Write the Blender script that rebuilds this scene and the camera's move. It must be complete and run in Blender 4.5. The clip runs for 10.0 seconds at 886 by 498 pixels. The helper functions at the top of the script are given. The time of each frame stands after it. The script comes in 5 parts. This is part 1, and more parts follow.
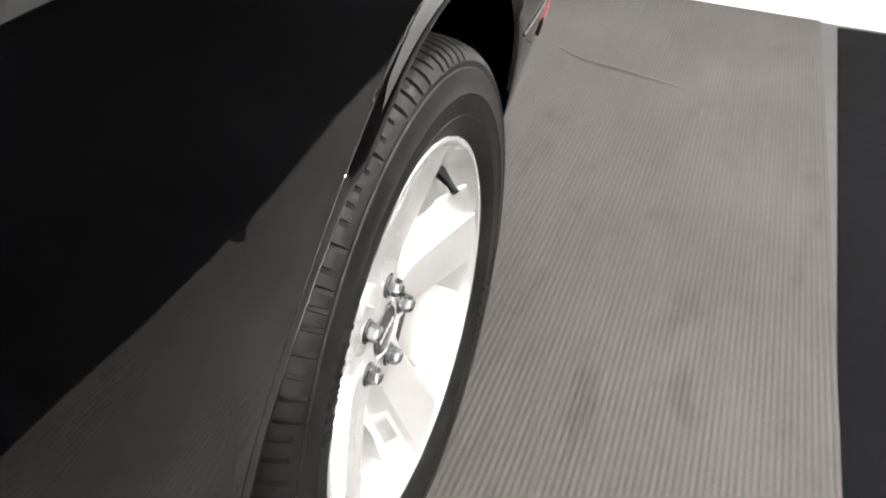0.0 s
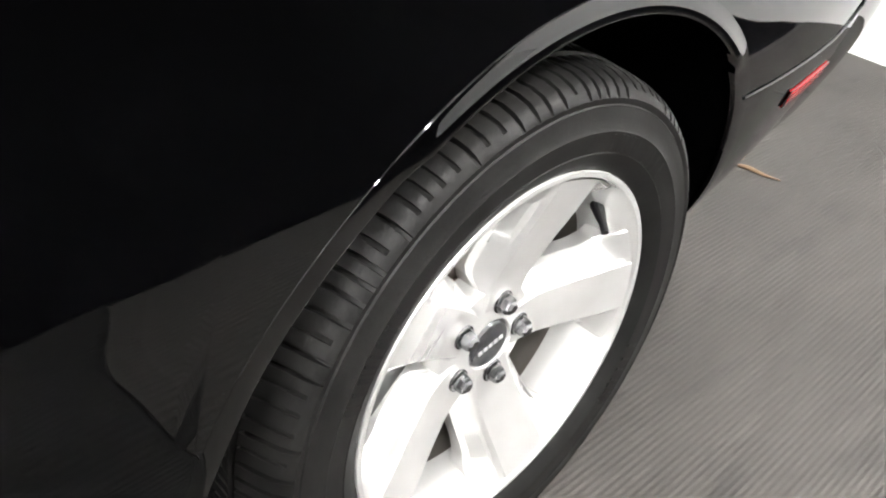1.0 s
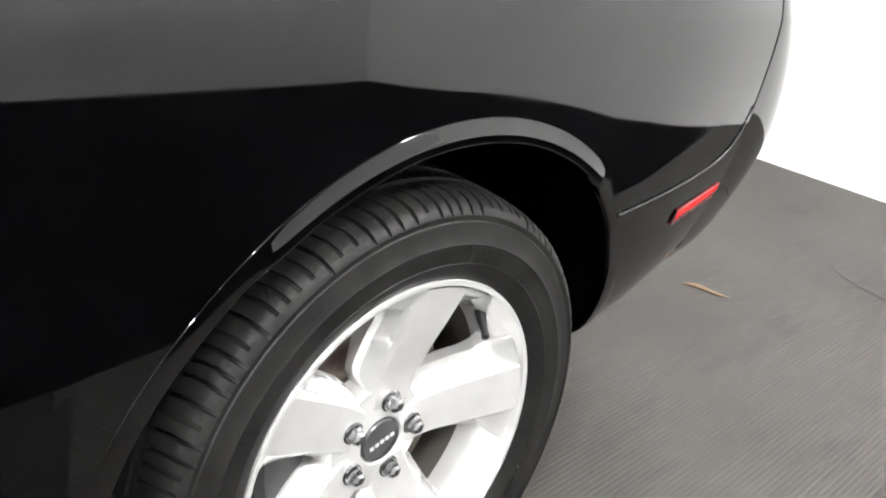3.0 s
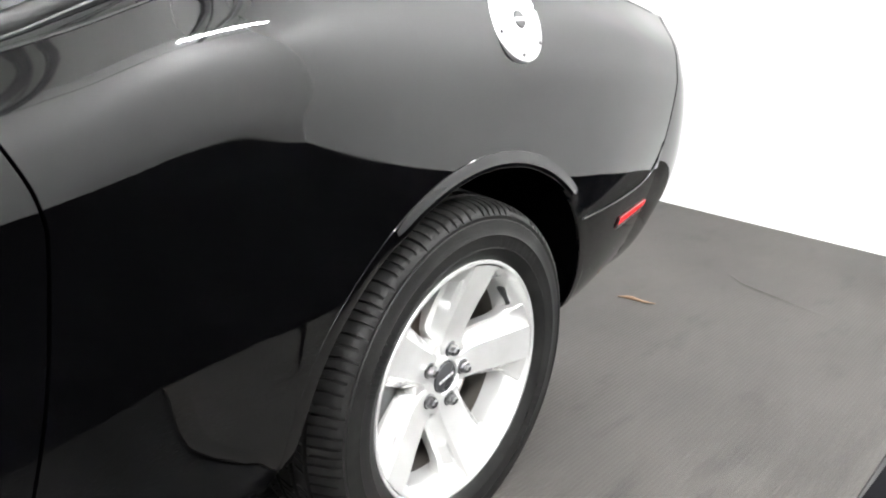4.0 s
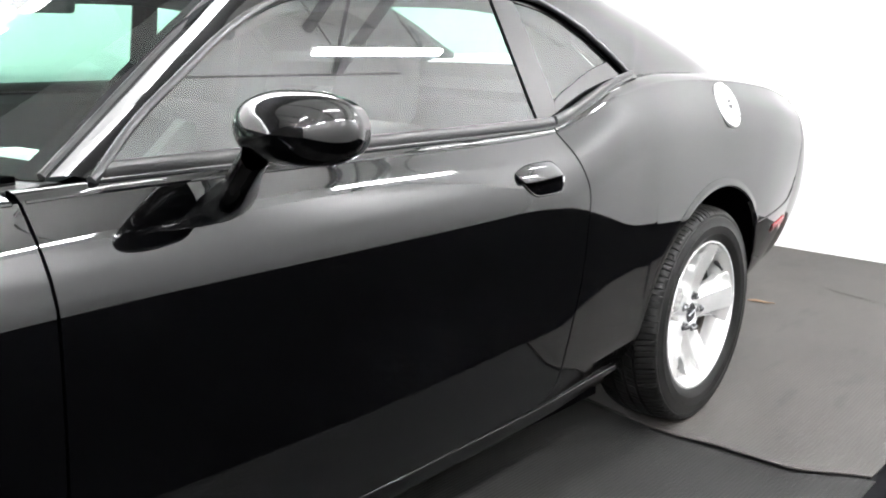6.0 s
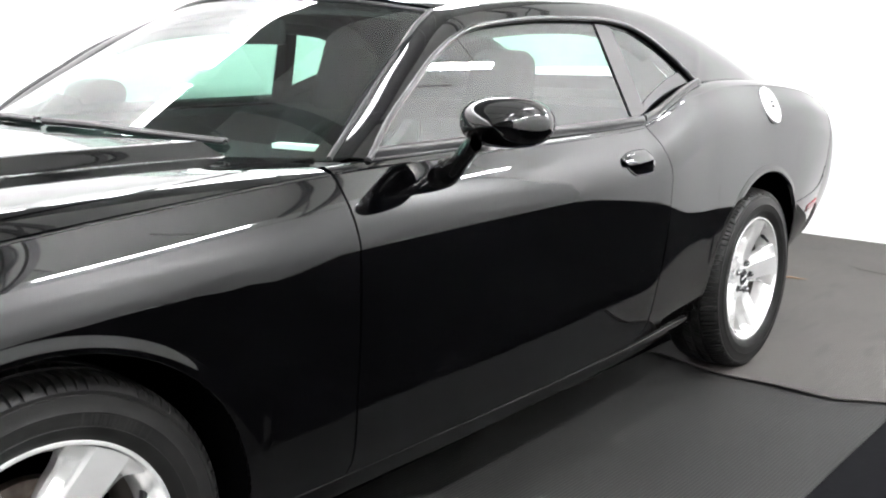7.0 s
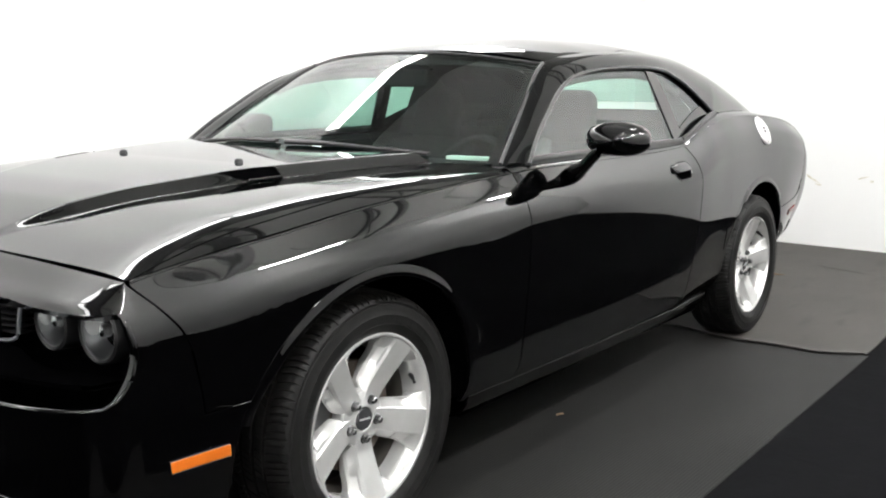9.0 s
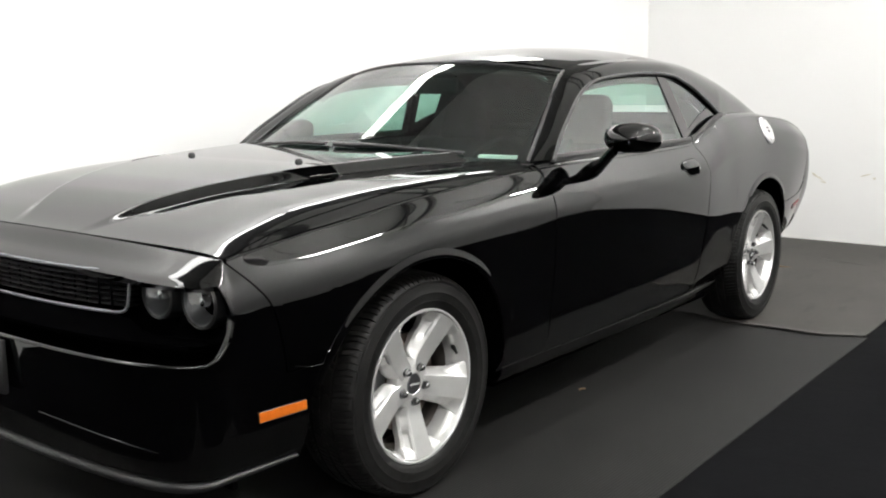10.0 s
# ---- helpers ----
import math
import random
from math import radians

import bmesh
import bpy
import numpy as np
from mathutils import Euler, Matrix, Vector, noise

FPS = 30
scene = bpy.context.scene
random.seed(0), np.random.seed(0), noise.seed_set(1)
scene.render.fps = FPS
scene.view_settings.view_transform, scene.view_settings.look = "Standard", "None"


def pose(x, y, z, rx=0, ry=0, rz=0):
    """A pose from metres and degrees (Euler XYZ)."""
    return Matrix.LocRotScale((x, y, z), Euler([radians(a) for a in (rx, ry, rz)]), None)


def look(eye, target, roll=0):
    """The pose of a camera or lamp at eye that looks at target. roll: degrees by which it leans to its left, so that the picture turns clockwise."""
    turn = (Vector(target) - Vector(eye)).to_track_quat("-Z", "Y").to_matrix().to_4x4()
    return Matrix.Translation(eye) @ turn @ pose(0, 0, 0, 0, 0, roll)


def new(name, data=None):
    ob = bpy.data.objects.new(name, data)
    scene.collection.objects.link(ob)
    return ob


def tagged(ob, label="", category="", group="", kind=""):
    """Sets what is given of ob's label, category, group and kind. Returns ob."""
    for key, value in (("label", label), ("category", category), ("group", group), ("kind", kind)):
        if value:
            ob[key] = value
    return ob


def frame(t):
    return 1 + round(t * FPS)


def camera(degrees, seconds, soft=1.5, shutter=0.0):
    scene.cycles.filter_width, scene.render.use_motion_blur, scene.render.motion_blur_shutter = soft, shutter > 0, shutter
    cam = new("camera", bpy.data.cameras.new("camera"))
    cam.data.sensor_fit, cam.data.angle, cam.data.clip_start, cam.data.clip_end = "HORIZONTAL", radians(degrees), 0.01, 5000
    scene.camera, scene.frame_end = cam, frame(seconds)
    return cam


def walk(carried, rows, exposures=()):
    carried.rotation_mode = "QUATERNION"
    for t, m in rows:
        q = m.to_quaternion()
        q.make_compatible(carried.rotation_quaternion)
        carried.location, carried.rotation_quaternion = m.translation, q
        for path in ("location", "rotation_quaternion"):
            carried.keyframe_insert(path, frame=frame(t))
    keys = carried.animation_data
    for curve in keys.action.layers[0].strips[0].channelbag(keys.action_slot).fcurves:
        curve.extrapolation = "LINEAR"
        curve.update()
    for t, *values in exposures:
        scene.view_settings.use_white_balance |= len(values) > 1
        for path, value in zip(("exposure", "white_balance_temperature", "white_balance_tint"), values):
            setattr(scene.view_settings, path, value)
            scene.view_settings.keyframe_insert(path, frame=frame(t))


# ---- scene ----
cam = camera(49.00, 10.0, 2.0)
PATH = [
    (0, (2.0447, -1.1834, 1.0514), (3.6830, -0.6786, 0.0213), 4.56),
    (0.5, (2.1582, -1.2514, 1.0058), (3.6315, -0.4442, -0.0795), 3.98),
    (1, (2.1568, -1.3769, 1.0466), (3.4917, -0.3049, 0.0127), 10.46),
    (1.5, (2.2169, -1.4242, 1.0750), (3.4091, -0.1920, 0.0451), 9.41),
    (2, (2.3545, -1.5162, 1.0584), (3.5601, -0.2520, 0.0846), 9.52),
    (2.5, (2.3314, -1.5440, 1.0629), (3.5952, -0.2842, 0.1596), 8.24),
    (2.7, (2.2858, -1.5621, 1.0842), (3.5798, -0.3032, 0.2235), 8.12),
    (3.8, (1.7033, -1.7911, 1.1469), (3.2179, -0.6591, 0.4953), 5.10),
    (4, (1.5535, -1.8597, 1.1726), (3.0723, -0.7136, 0.5566), 4.62),
    (4.5, (1.2285, -1.9009, 1.1882), (2.7883, -0.7672, 0.6572), 3.65),
    (5, (0.8211, -2.0088, 1.2053), (2.3616, -0.8350, 0.7061), 2.56),
    (5.5, (0.3844, -2.1710, 1.2315), (1.8782, -0.9301, 0.7533), 2.16),
    (6, (0.0196, -2.1547, 1.2346), (1.5336, -0.9227, 0.7990), 1.73),
    (6.2, (-0.0917, -2.1675, 1.2411), (1.4170, -0.9288, 0.8062), 1.48),
    (7.3, (-0.9288, -2.4092, 1.2575), (0.5742, -1.1504, 0.8618), 0.04),
    (7.5, (-1.0273, -2.4351, 1.2525), (0.4805, -1.1785, 0.8686), -0.37),
    (8, (-1.3639, -2.5360, 1.2568), (0.1586, -1.2906, 0.8946), -0.69),
    (8.5, (-1.6602, -2.5845, 1.2557), (-0.1181, -1.3574, 0.9150), -0.58),
    (9, (-1.9265, -2.5634, 1.2799), (-0.3535, -1.3769, 0.9367), 0.28),
    (9.5, (-2.1411, -2.6496, 1.2848), (-0.5711, -1.4570, 0.9493), 0.06),
    (10, (-2.2931, -2.7347, 1.2845), (-0.7333, -1.5273, 0.9536), -0.42),
]
walk(cam, [(t, look(eye, target, roll)) for t, eye, target, roll in PATH], [(0, 0.78, 6500, 13), (0.6, 0.83, 6500, 13), (1, 0.86, 6450, 12), (2.5, 0.93, 6350, 12), (4, 0.9, 6250, 11), (5, 0.82, 6200, 11), (6, 0.82, 6200, 12), (7.5, 0.42, 6200, 11), (8, 0.18, 6250, 10), (9, -0.18, 6350, 10), (10, -0.47, 6450, 10)])

# ---- world and light ----
world = bpy.data.worlds.new("studio_world")
scene.world = world
world.use_nodes = True
world.node_tree.nodes["Background"].inputs[0].default_value = (0.75, 0.85, 1.0, 1)
world.node_tree.nodes["Background"].inputs[1].default_value = 0.02
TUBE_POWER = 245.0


# ---- materials ----
def material(name, color, rough=0.5, metal=0.0, coat=0.0, spec=0.5):
    m = bpy.data.materials.new(name)
    m.use_nodes = True
    b = m.node_tree.nodes["Principled BSDF"]
    b.inputs["Base Color"].default_value = (*color, 1)
    b.inputs["Roughness"].default_value = rough
    b.inputs["Metallic"].default_value = metal
    b.inputs["Coat Weight"].default_value = coat
    b.inputs["Coat Roughness"].default_value = 0.02
    b.inputs["Specular IOR Level"].default_value = spec
    return m


def add(m, kind, **values):
    n = m.node_tree.nodes.new(kind)
    for k, v in values.items():
        if k in n.inputs:
            n.inputs[k].default_value = v
    return n


def coords(m, scale=(1, 1, 1)):
    tc = add(m, "ShaderNodeTexCoord")
    mp = add(m, "ShaderNodeMapping")
    mp.inputs["Scale"].default_value = scale
    m.node_tree.links.new(tc.outputs["Object"], mp.inputs["Vector"])
    return mp.outputs["Vector"]


def noisy(m, scale, detail=4.0, stretch=(1, 1, 1)):
    n = add(m, "ShaderNodeTexNoise", Scale=scale, Detail=detail)
    m.node_tree.links.new(coords(m, stretch), n.inputs["Vector"])
    return n.outputs["Fac"]


def ramp(m, fac, stops):
    r = add(m, "ShaderNodeValToRGB")
    e = r.color_ramp.elements
    while len(e) < len(stops):
        e.new(0.5)
    for el, (p, c) in zip(e, stops):
        el.position, el.color = p, (*c, 1) if len(c) == 3 else c
    m.node_tree.links.new(fac, r.inputs["Fac"])
    return r.outputs["Color"]


def drive(m, out, socket):
    m.node_tree.links.new(out, m.node_tree.nodes["Principled BSDF"].inputs[socket])


def relief(m, fac, strength, distance):
    b = add(m, "ShaderNodeBump", Strength=strength, Distance=distance)
    m.node_tree.links.new(fac, b.inputs["Height"])
    drive(m, b.outputs["Normal"], "Normal")
    return b


def grey(v):
    return (v, v, v)


paint = material("black_paint", (0.0003, 0.0003, 0.00035), 0.055, 0, 0.0, 0.40)
drive(paint, ramp(paint, noisy(paint, 9, 6), [(0.3, grey(0.015)), (0.75, grey(0.05))]), "Roughness")
trim = material("black_trim", (0.006, 0.006, 0.0065), 0.38)
drive(trim, ramp(trim, noisy(trim, 60, 5), [(0.3, grey(0.3)), (0.7, grey(0.5))]), "Roughness")
liner = material("wheel_liner", (0.0008, 0.0008, 0.0009), 0.9, spec=0.0)
relief(liner, noisy(liner, 90, 5), 0.4, 0.003)
rubber = material("tyre_rubber", (0.012, 0.0117, 0.011), 0.46, spec=0.12)
drive(rubber, ramp(rubber, noisy(rubber, 22, 6), [(0.3, (0.0042, 0.0041, 0.004)), (0.7, (0.0095, 0.0092, 0.0088))]), "Base Color")
relief(rubber, noisy(rubber, 320, 3), 0.12, 0.001)
alloy = material("silver_wheel_paint", (0.50, 0.50, 0.49), 0.27, 0.6, 0.25)
drive(alloy, ramp(alloy, noisy(alloy, 14, 6), [(0.3, (0.56, 0.56, 0.55)), (0.7, (0.63, 0.63, 0.622))]), "Base Color")
belt_trim = material("belt_trim", (0.006, 0.006, 0.006), 0.36, spec=0.4)
chrome = material("chrome", (0.5, 0.5, 0.5), 0.12, 1.0)
steel = material("brake_steel", (0.30, 0.27, 0.24), 0.42, 0.8)
drive(steel, ramp(steel, noisy(steel, 30, 5), [(0.35, (0.035, 0.020, 0.013)), (0.7, (0.085, 0.072, 0.062))]), "Base Color")
cap_black = material("cap_black", (0.03, 0.03, 0.032), 0.2)
badge_silver = material("badge_silver", (0.7, 0.7, 0.7), 0.3, 0.6)
red_lens = material("red_lens", (0.48, 0.010, 0.012), 0.2, 0, 0.1, 0.3)
amber_lens = material("amber_lens", (0.50, 0.115, 0.010), 0.15, 0, 0.6)
seat_cloth = material("seat_cloth", (0.014, 0.014, 0.015), 0.9, spec=0.1)
relief(seat_cloth, noisy(seat_cloth, 35, 5), 0.15, 0.004)
dash_mat = material("dash_plastic", (0.012, 0.0125, 0.013), 0.9, spec=0.0)
paper = material("paper", (0.78, 0.78, 0.74), 0.7)
lamp_glass = material("headlamp_reflector", (0.16, 0.16, 0.165), 0.3, 0.85)
straw_mat = material("dry_straw", (0.17, 0.11, 0.065), 0.85)


def glass_material(name, tint, base=0.12):
    m = bpy.data.materials.new(name)
    m.use_nodes = True
    nt = m.node_tree
    nt.nodes.clear()
    out, mix = nt.nodes.new("ShaderNodeOutputMaterial"), nt.nodes.new("ShaderNodeMixShader")
    clear, gloss, fres = nt.nodes.new("ShaderNodeBsdfTransparent"), nt.nodes.new("ShaderNodeBsdfGlossy"), nt.nodes.new("ShaderNodeLayerWeight")
    clear.inputs["Color"].default_value = (*tint, 1)
    gloss.inputs["Roughness"].default_value = 0.012
    fres.inputs["Blend"].default_value = 0.5
    rise, scale = nt.nodes.new("ShaderNodeMath"), nt.nodes.new("ShaderNodeMath")
    rise.operation, scale.operation = "POWER", "MULTIPLY_ADD"
    rise.inputs[1].default_value, scale.inputs[1].default_value, scale.inputs[2].default_value = 5.2, 0.99 - base, base
    nt.links.new(fres.outputs["Facing"], rise.inputs[0])
    nt.links.new(rise.outputs[0], scale.inputs[0])
    nt.links.new(scale.outputs[0], mix.inputs[0])
    nt.links.new(clear.outputs[0], mix.inputs[1])
    nt.links.new(gloss.outputs[0], mix.inputs[2])
    nt.links.new(mix.outputs[0], out.inputs["Surface"])
    return m


auto_glass = glass_material("tinted_glass", (0.53, 0.76, 0.67), 0.065)
side_glass = glass_material("side_window_glass", (0.50, 0.70, 0.62), 0.13)
lens_glass = glass_material("clear_lens", (0.9, 0.92, 0.92))

wall_mat = material("white_wall_paint", (0.85, 0.85, 0.842), 0.75)
drive(wall_mat, ramp(wall_mat, noisy(wall_mat, 0.8, 5), [(0.3, (0.835, 0.835, 0.825)), (0.7, (0.87, 0.87, 0.862))]), "Base Color")
relief(wall_mat, noisy(wall_mat, 12, 4), 0.02, 0.004)
scuff_mat = material("yellowed_scuff", (0.66, 0.62, 0.52), 0.8)
drive(scuff_mat, ramp(scuff_mat, noisy(scuff_mat, 40, 4), [(0.35, (0.58, 0.54, 0.44)), (0.65, (0.78, 0.76, 0.70))]), "Base Color")
# dark grey stands for missing light on walls met only in reflections
unlit_mat = material("unlit_wall_grey", (0.11, 0.11, 0.11), 0.85)
drive(unlit_mat, ramp(unlit_mat, noisy(unlit_mat, 2.5, 5), [(0.3, (0.09, 0.09, 0.09)), (0.7, (0.135, 0.135, 0.13))]), "Base Color")
ceil_mat = material("ceiling_deck", (0.72, 0.72, 0.70), 0.8)
concrete = material("dark_floor", (0.03, 0.03, 0.03), 0.6)
cloth = material("black_cloth", (0.0028, 0.0028, 0.0034), 0.9, spec=0.04)
relief(cloth, noisy(cloth, 5, 6), 0.5, 0.02)
joist_mat = material("grey_steel_joist", (0.22, 0.22, 0.22), 0.5, 0.3)

# ribbed rubber matting: fine ribs along the room, dust and scuffs over it
def matting(name, dark, light, spec=0.5):
    m = material(name, light, 0.66, spec=spec)
    dust = ramp(m, noisy(m, 2.2, 8), [(0.3, dark), (0.7, light)])
    streak = ramp(m, noisy(m, 6, 6, (1, 5, 1)), [(0.3, grey(0.86)), (0.7, grey(1.0))])
    mul = add(m, "ShaderNodeMix")
    mul.data_type, mul.blend_type = "RGBA", "MULTIPLY"
    mul.inputs[0].default_value = 1.0
    m.node_tree.links.new(dust, mul.inputs[6])
    m.node_tree.links.new(streak, mul.inputs[7])
    scuff = ramp(m, noisy(m, 3.4, 5, (1, 2.6, 1)), [(0.30, grey(0.62)), (0.40, grey(1.0)), (0.70, grey(1.0)), (0.80, grey(1.22))])
    worn = add(m, "ShaderNodeMix")
    worn.data_type, worn.blend_type = "RGBA", "MULTIPLY"
    worn.inputs[0].default_value = 1.0
    m.node_tree.links.new(mul.outputs[2], worn.inputs[6])
    m.node_tree.links.new(scuff, worn.inputs[7])
    drive(m, worn.outputs[2], "Base Color")
    relief(m, noisy(m, 260, 3), 0.25, 0.002)
    return m


mat_rubber = matting("grey_rubber_matting", (0.0245, 0.0220, 0.0194), (0.0365, 0.0330, 0.0294), 0.38)
mat_dark = matting("dark_rubber_matting", (0.0042, 0.0040, 0.0037), (0.0068, 0.0065, 0.0060), 0.24)


def glow(name, color, strength):
    m = bpy.data.materials.new(name)
    m.use_nodes = True
    b = m.node_tree.nodes["Principled BSDF"]
    b.inputs["Emission Color"].default_value = (*color, 1)
    b.inputs["Emission Strength"].default_value = strength
    return m


# tube strength differs by row to balance the light on walls and floor
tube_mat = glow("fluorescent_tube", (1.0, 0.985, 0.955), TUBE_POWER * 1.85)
tube_dim = glow("weaker_fluorescent_tube", (1.0, 0.985, 0.955), TUBE_POWER * 0.42)
tube_low = glow("low_fluorescent_tube", (1.0, 0.985, 0.955), TUBE_POWER * 0.08)


# ---- mesh helpers ----
def obj(name, bm, mat, parent=None, label="", angle=35.0, smooth=True):
    me = bpy.data.meshes.new(name)
    bm.to_mesh(me)
    bm.free()
    if smooth:
        for p in me.polygons:
            p.use_smooth = True
        me.set_sharp_from_angle(angle=radians(angle))
    if mat:
        me.materials.append(mat)
    o = new(name, me)
    if parent:
        o.parent = parent
    if label:
        tagged(o, label=label)
    return o


def part(name, bm, mat, parent, label="", angle=35.0, smooth=True):
    return obj(name, bm, mat, parent, label, angle, smooth)


def empty(name, m=None, parent=None):
    o = new(name)
    o.empty_display_size = 0.1
    if parent:
        o.parent = parent
    if m is not None:
        o.matrix_basis = m
    return o


def add_grid(bm, pts, flip=False, wrap=False):
    """Quads over a list of rows of points."""
    rows = [[bm.verts.new(p) for p in r] for r in pts]
    n = len(rows[0])
    for i in range(len(rows) - 1):
        for j in range(n if wrap else n - 1):
            k = (j + 1) % n
            q = (rows[i][j], rows[i][k], rows[i + 1][k], rows[i + 1][j])
            try:
                bm.faces.new(q if not flip else q[::-1])
            except ValueError:
                pass
    return rows


def grid_bm(pts, wrap=False):
    bm = bmesh.new()
    add_grid(bm, pts, False, wrap)
    return bm


def box(bm, x0, x1, y0, y1, z0, z1):
    r = bmesh.ops.create_cube(bm, size=1.0)
    for v in r["verts"]:
        v.co = Vector(((x0 + x1) / 2 + v.co.x * (x1 - x0), (y0 + y1) / 2 + v.co.y * (y1 - y0), (z0 + z1) / 2 + v.co.z * (z1 - z0)))
    return r["verts"]


def bevelled(bm, width, segments=2):
    bmesh.ops.bevel(bm, geom=list(bm.edges), offset=width, segments=segments, profile=0.5, affect="EDGES")
    return bm


def outward(bm, centre=(1.6, 0, 0.6)):
    """Turn a sheet's faces away from the middle of the car."""
    bmesh.ops.recalc_face_normals(bm, faces=bm.faces)
    bm.normal_update()
    if sum((f.calc_center_median() - Vector(centre)).dot(f.normal) * f.calc_area() for f in bm.faces) < 0:
        bmesh.ops.reverse_faces(bm, faces=bm.faces)
    return bm


def flange(bm, depth, centre=None):
    """Turn the open rim of a panel inwards, so that it shows a thickness at its gaps."""
    bmesh.ops.remove_doubles(bm, verts=bm.verts, dist=0.0004)
    bm.normal_update()
    for f in bm.faces:
        c = f.calc_center_median()
        ref = Vector(centre) if centre else Vector((min(max(c.x, 0.2), 3.0), 0, 0.55))
        if (c - ref).dot(f.normal) < 0:
            f.normal_flip()
    bm.normal_update()
    normal = {v: v.normal.copy() for v in bm.verts}
    rim = [e for e in bm.edges if e.is_boundary]
    r = bmesh.ops.extrude_edge_only(bm, edges=rim)
    src = {}
    for e in rim:
        for v in e.verts:
            src[tuple(round(c, 6) for c in v.co)] = normal[v]
    for v in [g for g in r["geom"] if isinstance(g, bmesh.types.BMVert)]:
        n = src.get(tuple(round(c, 6) for c in v.co))
        if n is not None:
            v.co -= n * depth
    return bm


def tube(bm, path, radius, sides=10, closed=False):
    """A round bar along a list of points."""
    pts = [Vector(p) for p in path]
    n = len(pts)
    rows = []
    for i, p in enumerate(pts):
        a = pts[(i - 1) % n] if closed or i else pts[0]
        b = pts[(i + 1) % n] if closed or i < n - 1 else pts[-1]
        d = (b - a).normalized()
        up = Vector((0, 0, 1)) if abs(d.z) < 0.9 else Vector((1, 0, 0))
        s = d.cross(up).normalized()
        u = s.cross(d)
        r = radius[i] if isinstance(radius, (list, tuple)) else radius
        rows.append([p + (s * math.cos(t) + u * math.sin(t)) * r for t in (2 * math.pi * k / sides for k in range(sides))])
    if closed:
        rows.append(rows[0])
    made = add_grid(bm, rows, False, True)
    if not closed:
        for end in (made[0], made[-1]):
            try:
                bm.faces.new(end)
            except ValueError:
                pass


def revolve(bm, profile, sides, axis_y=True, a0=0.0, a1=2 * math.pi):
    """Spin a profile of (radius, y) round the y axis."""
    full = abs(a1 - a0) > 6.28
    n = sides if full else sides + 1
    rows = []
    for r, y in profile:
        rows.append([(r * math.cos(a0 + (a1 - a0) * k / sides), y, r * math.sin(a0 + (a1 - a0) * k / sides)) for k in range(n)])
    return add_grid(bm, rows, False, full)


class Curve:
    """A smooth shape-keeping curve through (x, value) pairs."""

    def __init__(self, *pairs):
        self.x, self.y = np.array([p[0] for p in pairs], float), np.array([p[1] for p in pairs], float)
        h, d = np.diff(self.x), np.diff(self.y) / np.diff(self.x)
        m = np.zeros(len(self.x))
        m[0], m[-1] = d[0], d[-1]
        for i in range(1, len(m) - 1):
            if d[i - 1] * d[i] > 0:
                w1, w2 = 2 * h[i] + h[i - 1], h[i] + 2 * h[i - 1]
                m[i] = (w1 + w2) / (w1 / d[i - 1] + w2 / d[i])
        self.m = m

    def __call__(self, x):
        x = min(max(x, self.x[0]), self.x[-1])
        i = min(max(int(np.searchsorted(self.x, x)) - 1, 0), len(self.x) - 2)
        h = self.x[i + 1] - self.x[i]
        t = (x - self.x[i]) / h
        return float((1 + 2 * t) * (1 - t) ** 2 * self.y[i] + t * (1 - t) ** 2 * h * self.m[i] + t * t * (3 - 2 * t) * self.y[i + 1] + t * t * (t - 1) * h * self.m[i + 1])


def spline(points, n):
    """n + 1 points along a smooth line through 3D points."""
    p = [Vector(q) for q in points]
    d = [0.0]
    for a, b in zip(p, p[1:]):
        d.append(d[-1] + (b - a).length)
    cs = [Curve(*[(d[i], p[i][k]) for i in range(len(p))]) for k in range(3)]
    return [Vector((cs[0](s), cs[1](s), cs[2](s))) for s in (d[-1] * i / n for i in range(n + 1))]


def mirrored(pts, side):
    return [[(p[0], p[1] * -side, p[2]) for p in r] for r in pts] if side > 0 else pts


def lerp(a, b, t):
    return a + (b - a) * t


def smoothstep(a, b, x):
    t = min(max((x - a) / (b - a), 0), 1)
    return t * t * (3 - 2 * t)


# ---- the room ----
WALL_X, WALL_Y, BACK_X, SIDE_Y, CEIL = 5.933, 1.28, -7.0, -3.75, 4.3


def slab(name, x0, x1, y0, y1, z0, z1, mat, label, category=""):
    bm = bmesh.new()
    box(bm, x0, x1, y0, y1, z0, z1)
    return tagged(obj(name, bm, mat, smooth=False), label, category or name.split("_")[0], kind="structure")


slab("floor", BACK_X - 0.2, WALL_X + 0.2, SIDE_Y - 0.2, WALL_Y + 0.2, -0.12, -0.012, concrete, "dark bare floor under the matting and black cloth")
east = slab("wall_east", WALL_X, WALL_X + 0.15, SIDE_Y, WALL_Y, -0.012, CEIL, wall_mat, "plain off-white painted studio wall behind the car's tail")
slab("wall_north", BACK_X, WALL_X + 0.15, WALL_Y, WALL_Y + 0.15, -0.012, 2.78, wall_mat, "plain off-white painted studio wall alongside the car")
# unseen, dark so that roof and nose reflect an unlit upper room
slab("wall_north_upper", BACK_X, WALL_X + 0.15, WALL_Y + 0.02, WALL_Y + 0.15, 2.78, CEIL, unlit_mat, "unseen upper wall above the white studio wall, darkened to stand for unlit space", "wall")
slab("wall_south", BACK_X, WALL_X + 0.15, SIDE_Y - 0.15, SIDE_Y, -0.012, CEIL, wall_mat, "plain off-white painted studio wall facing the car's flank")
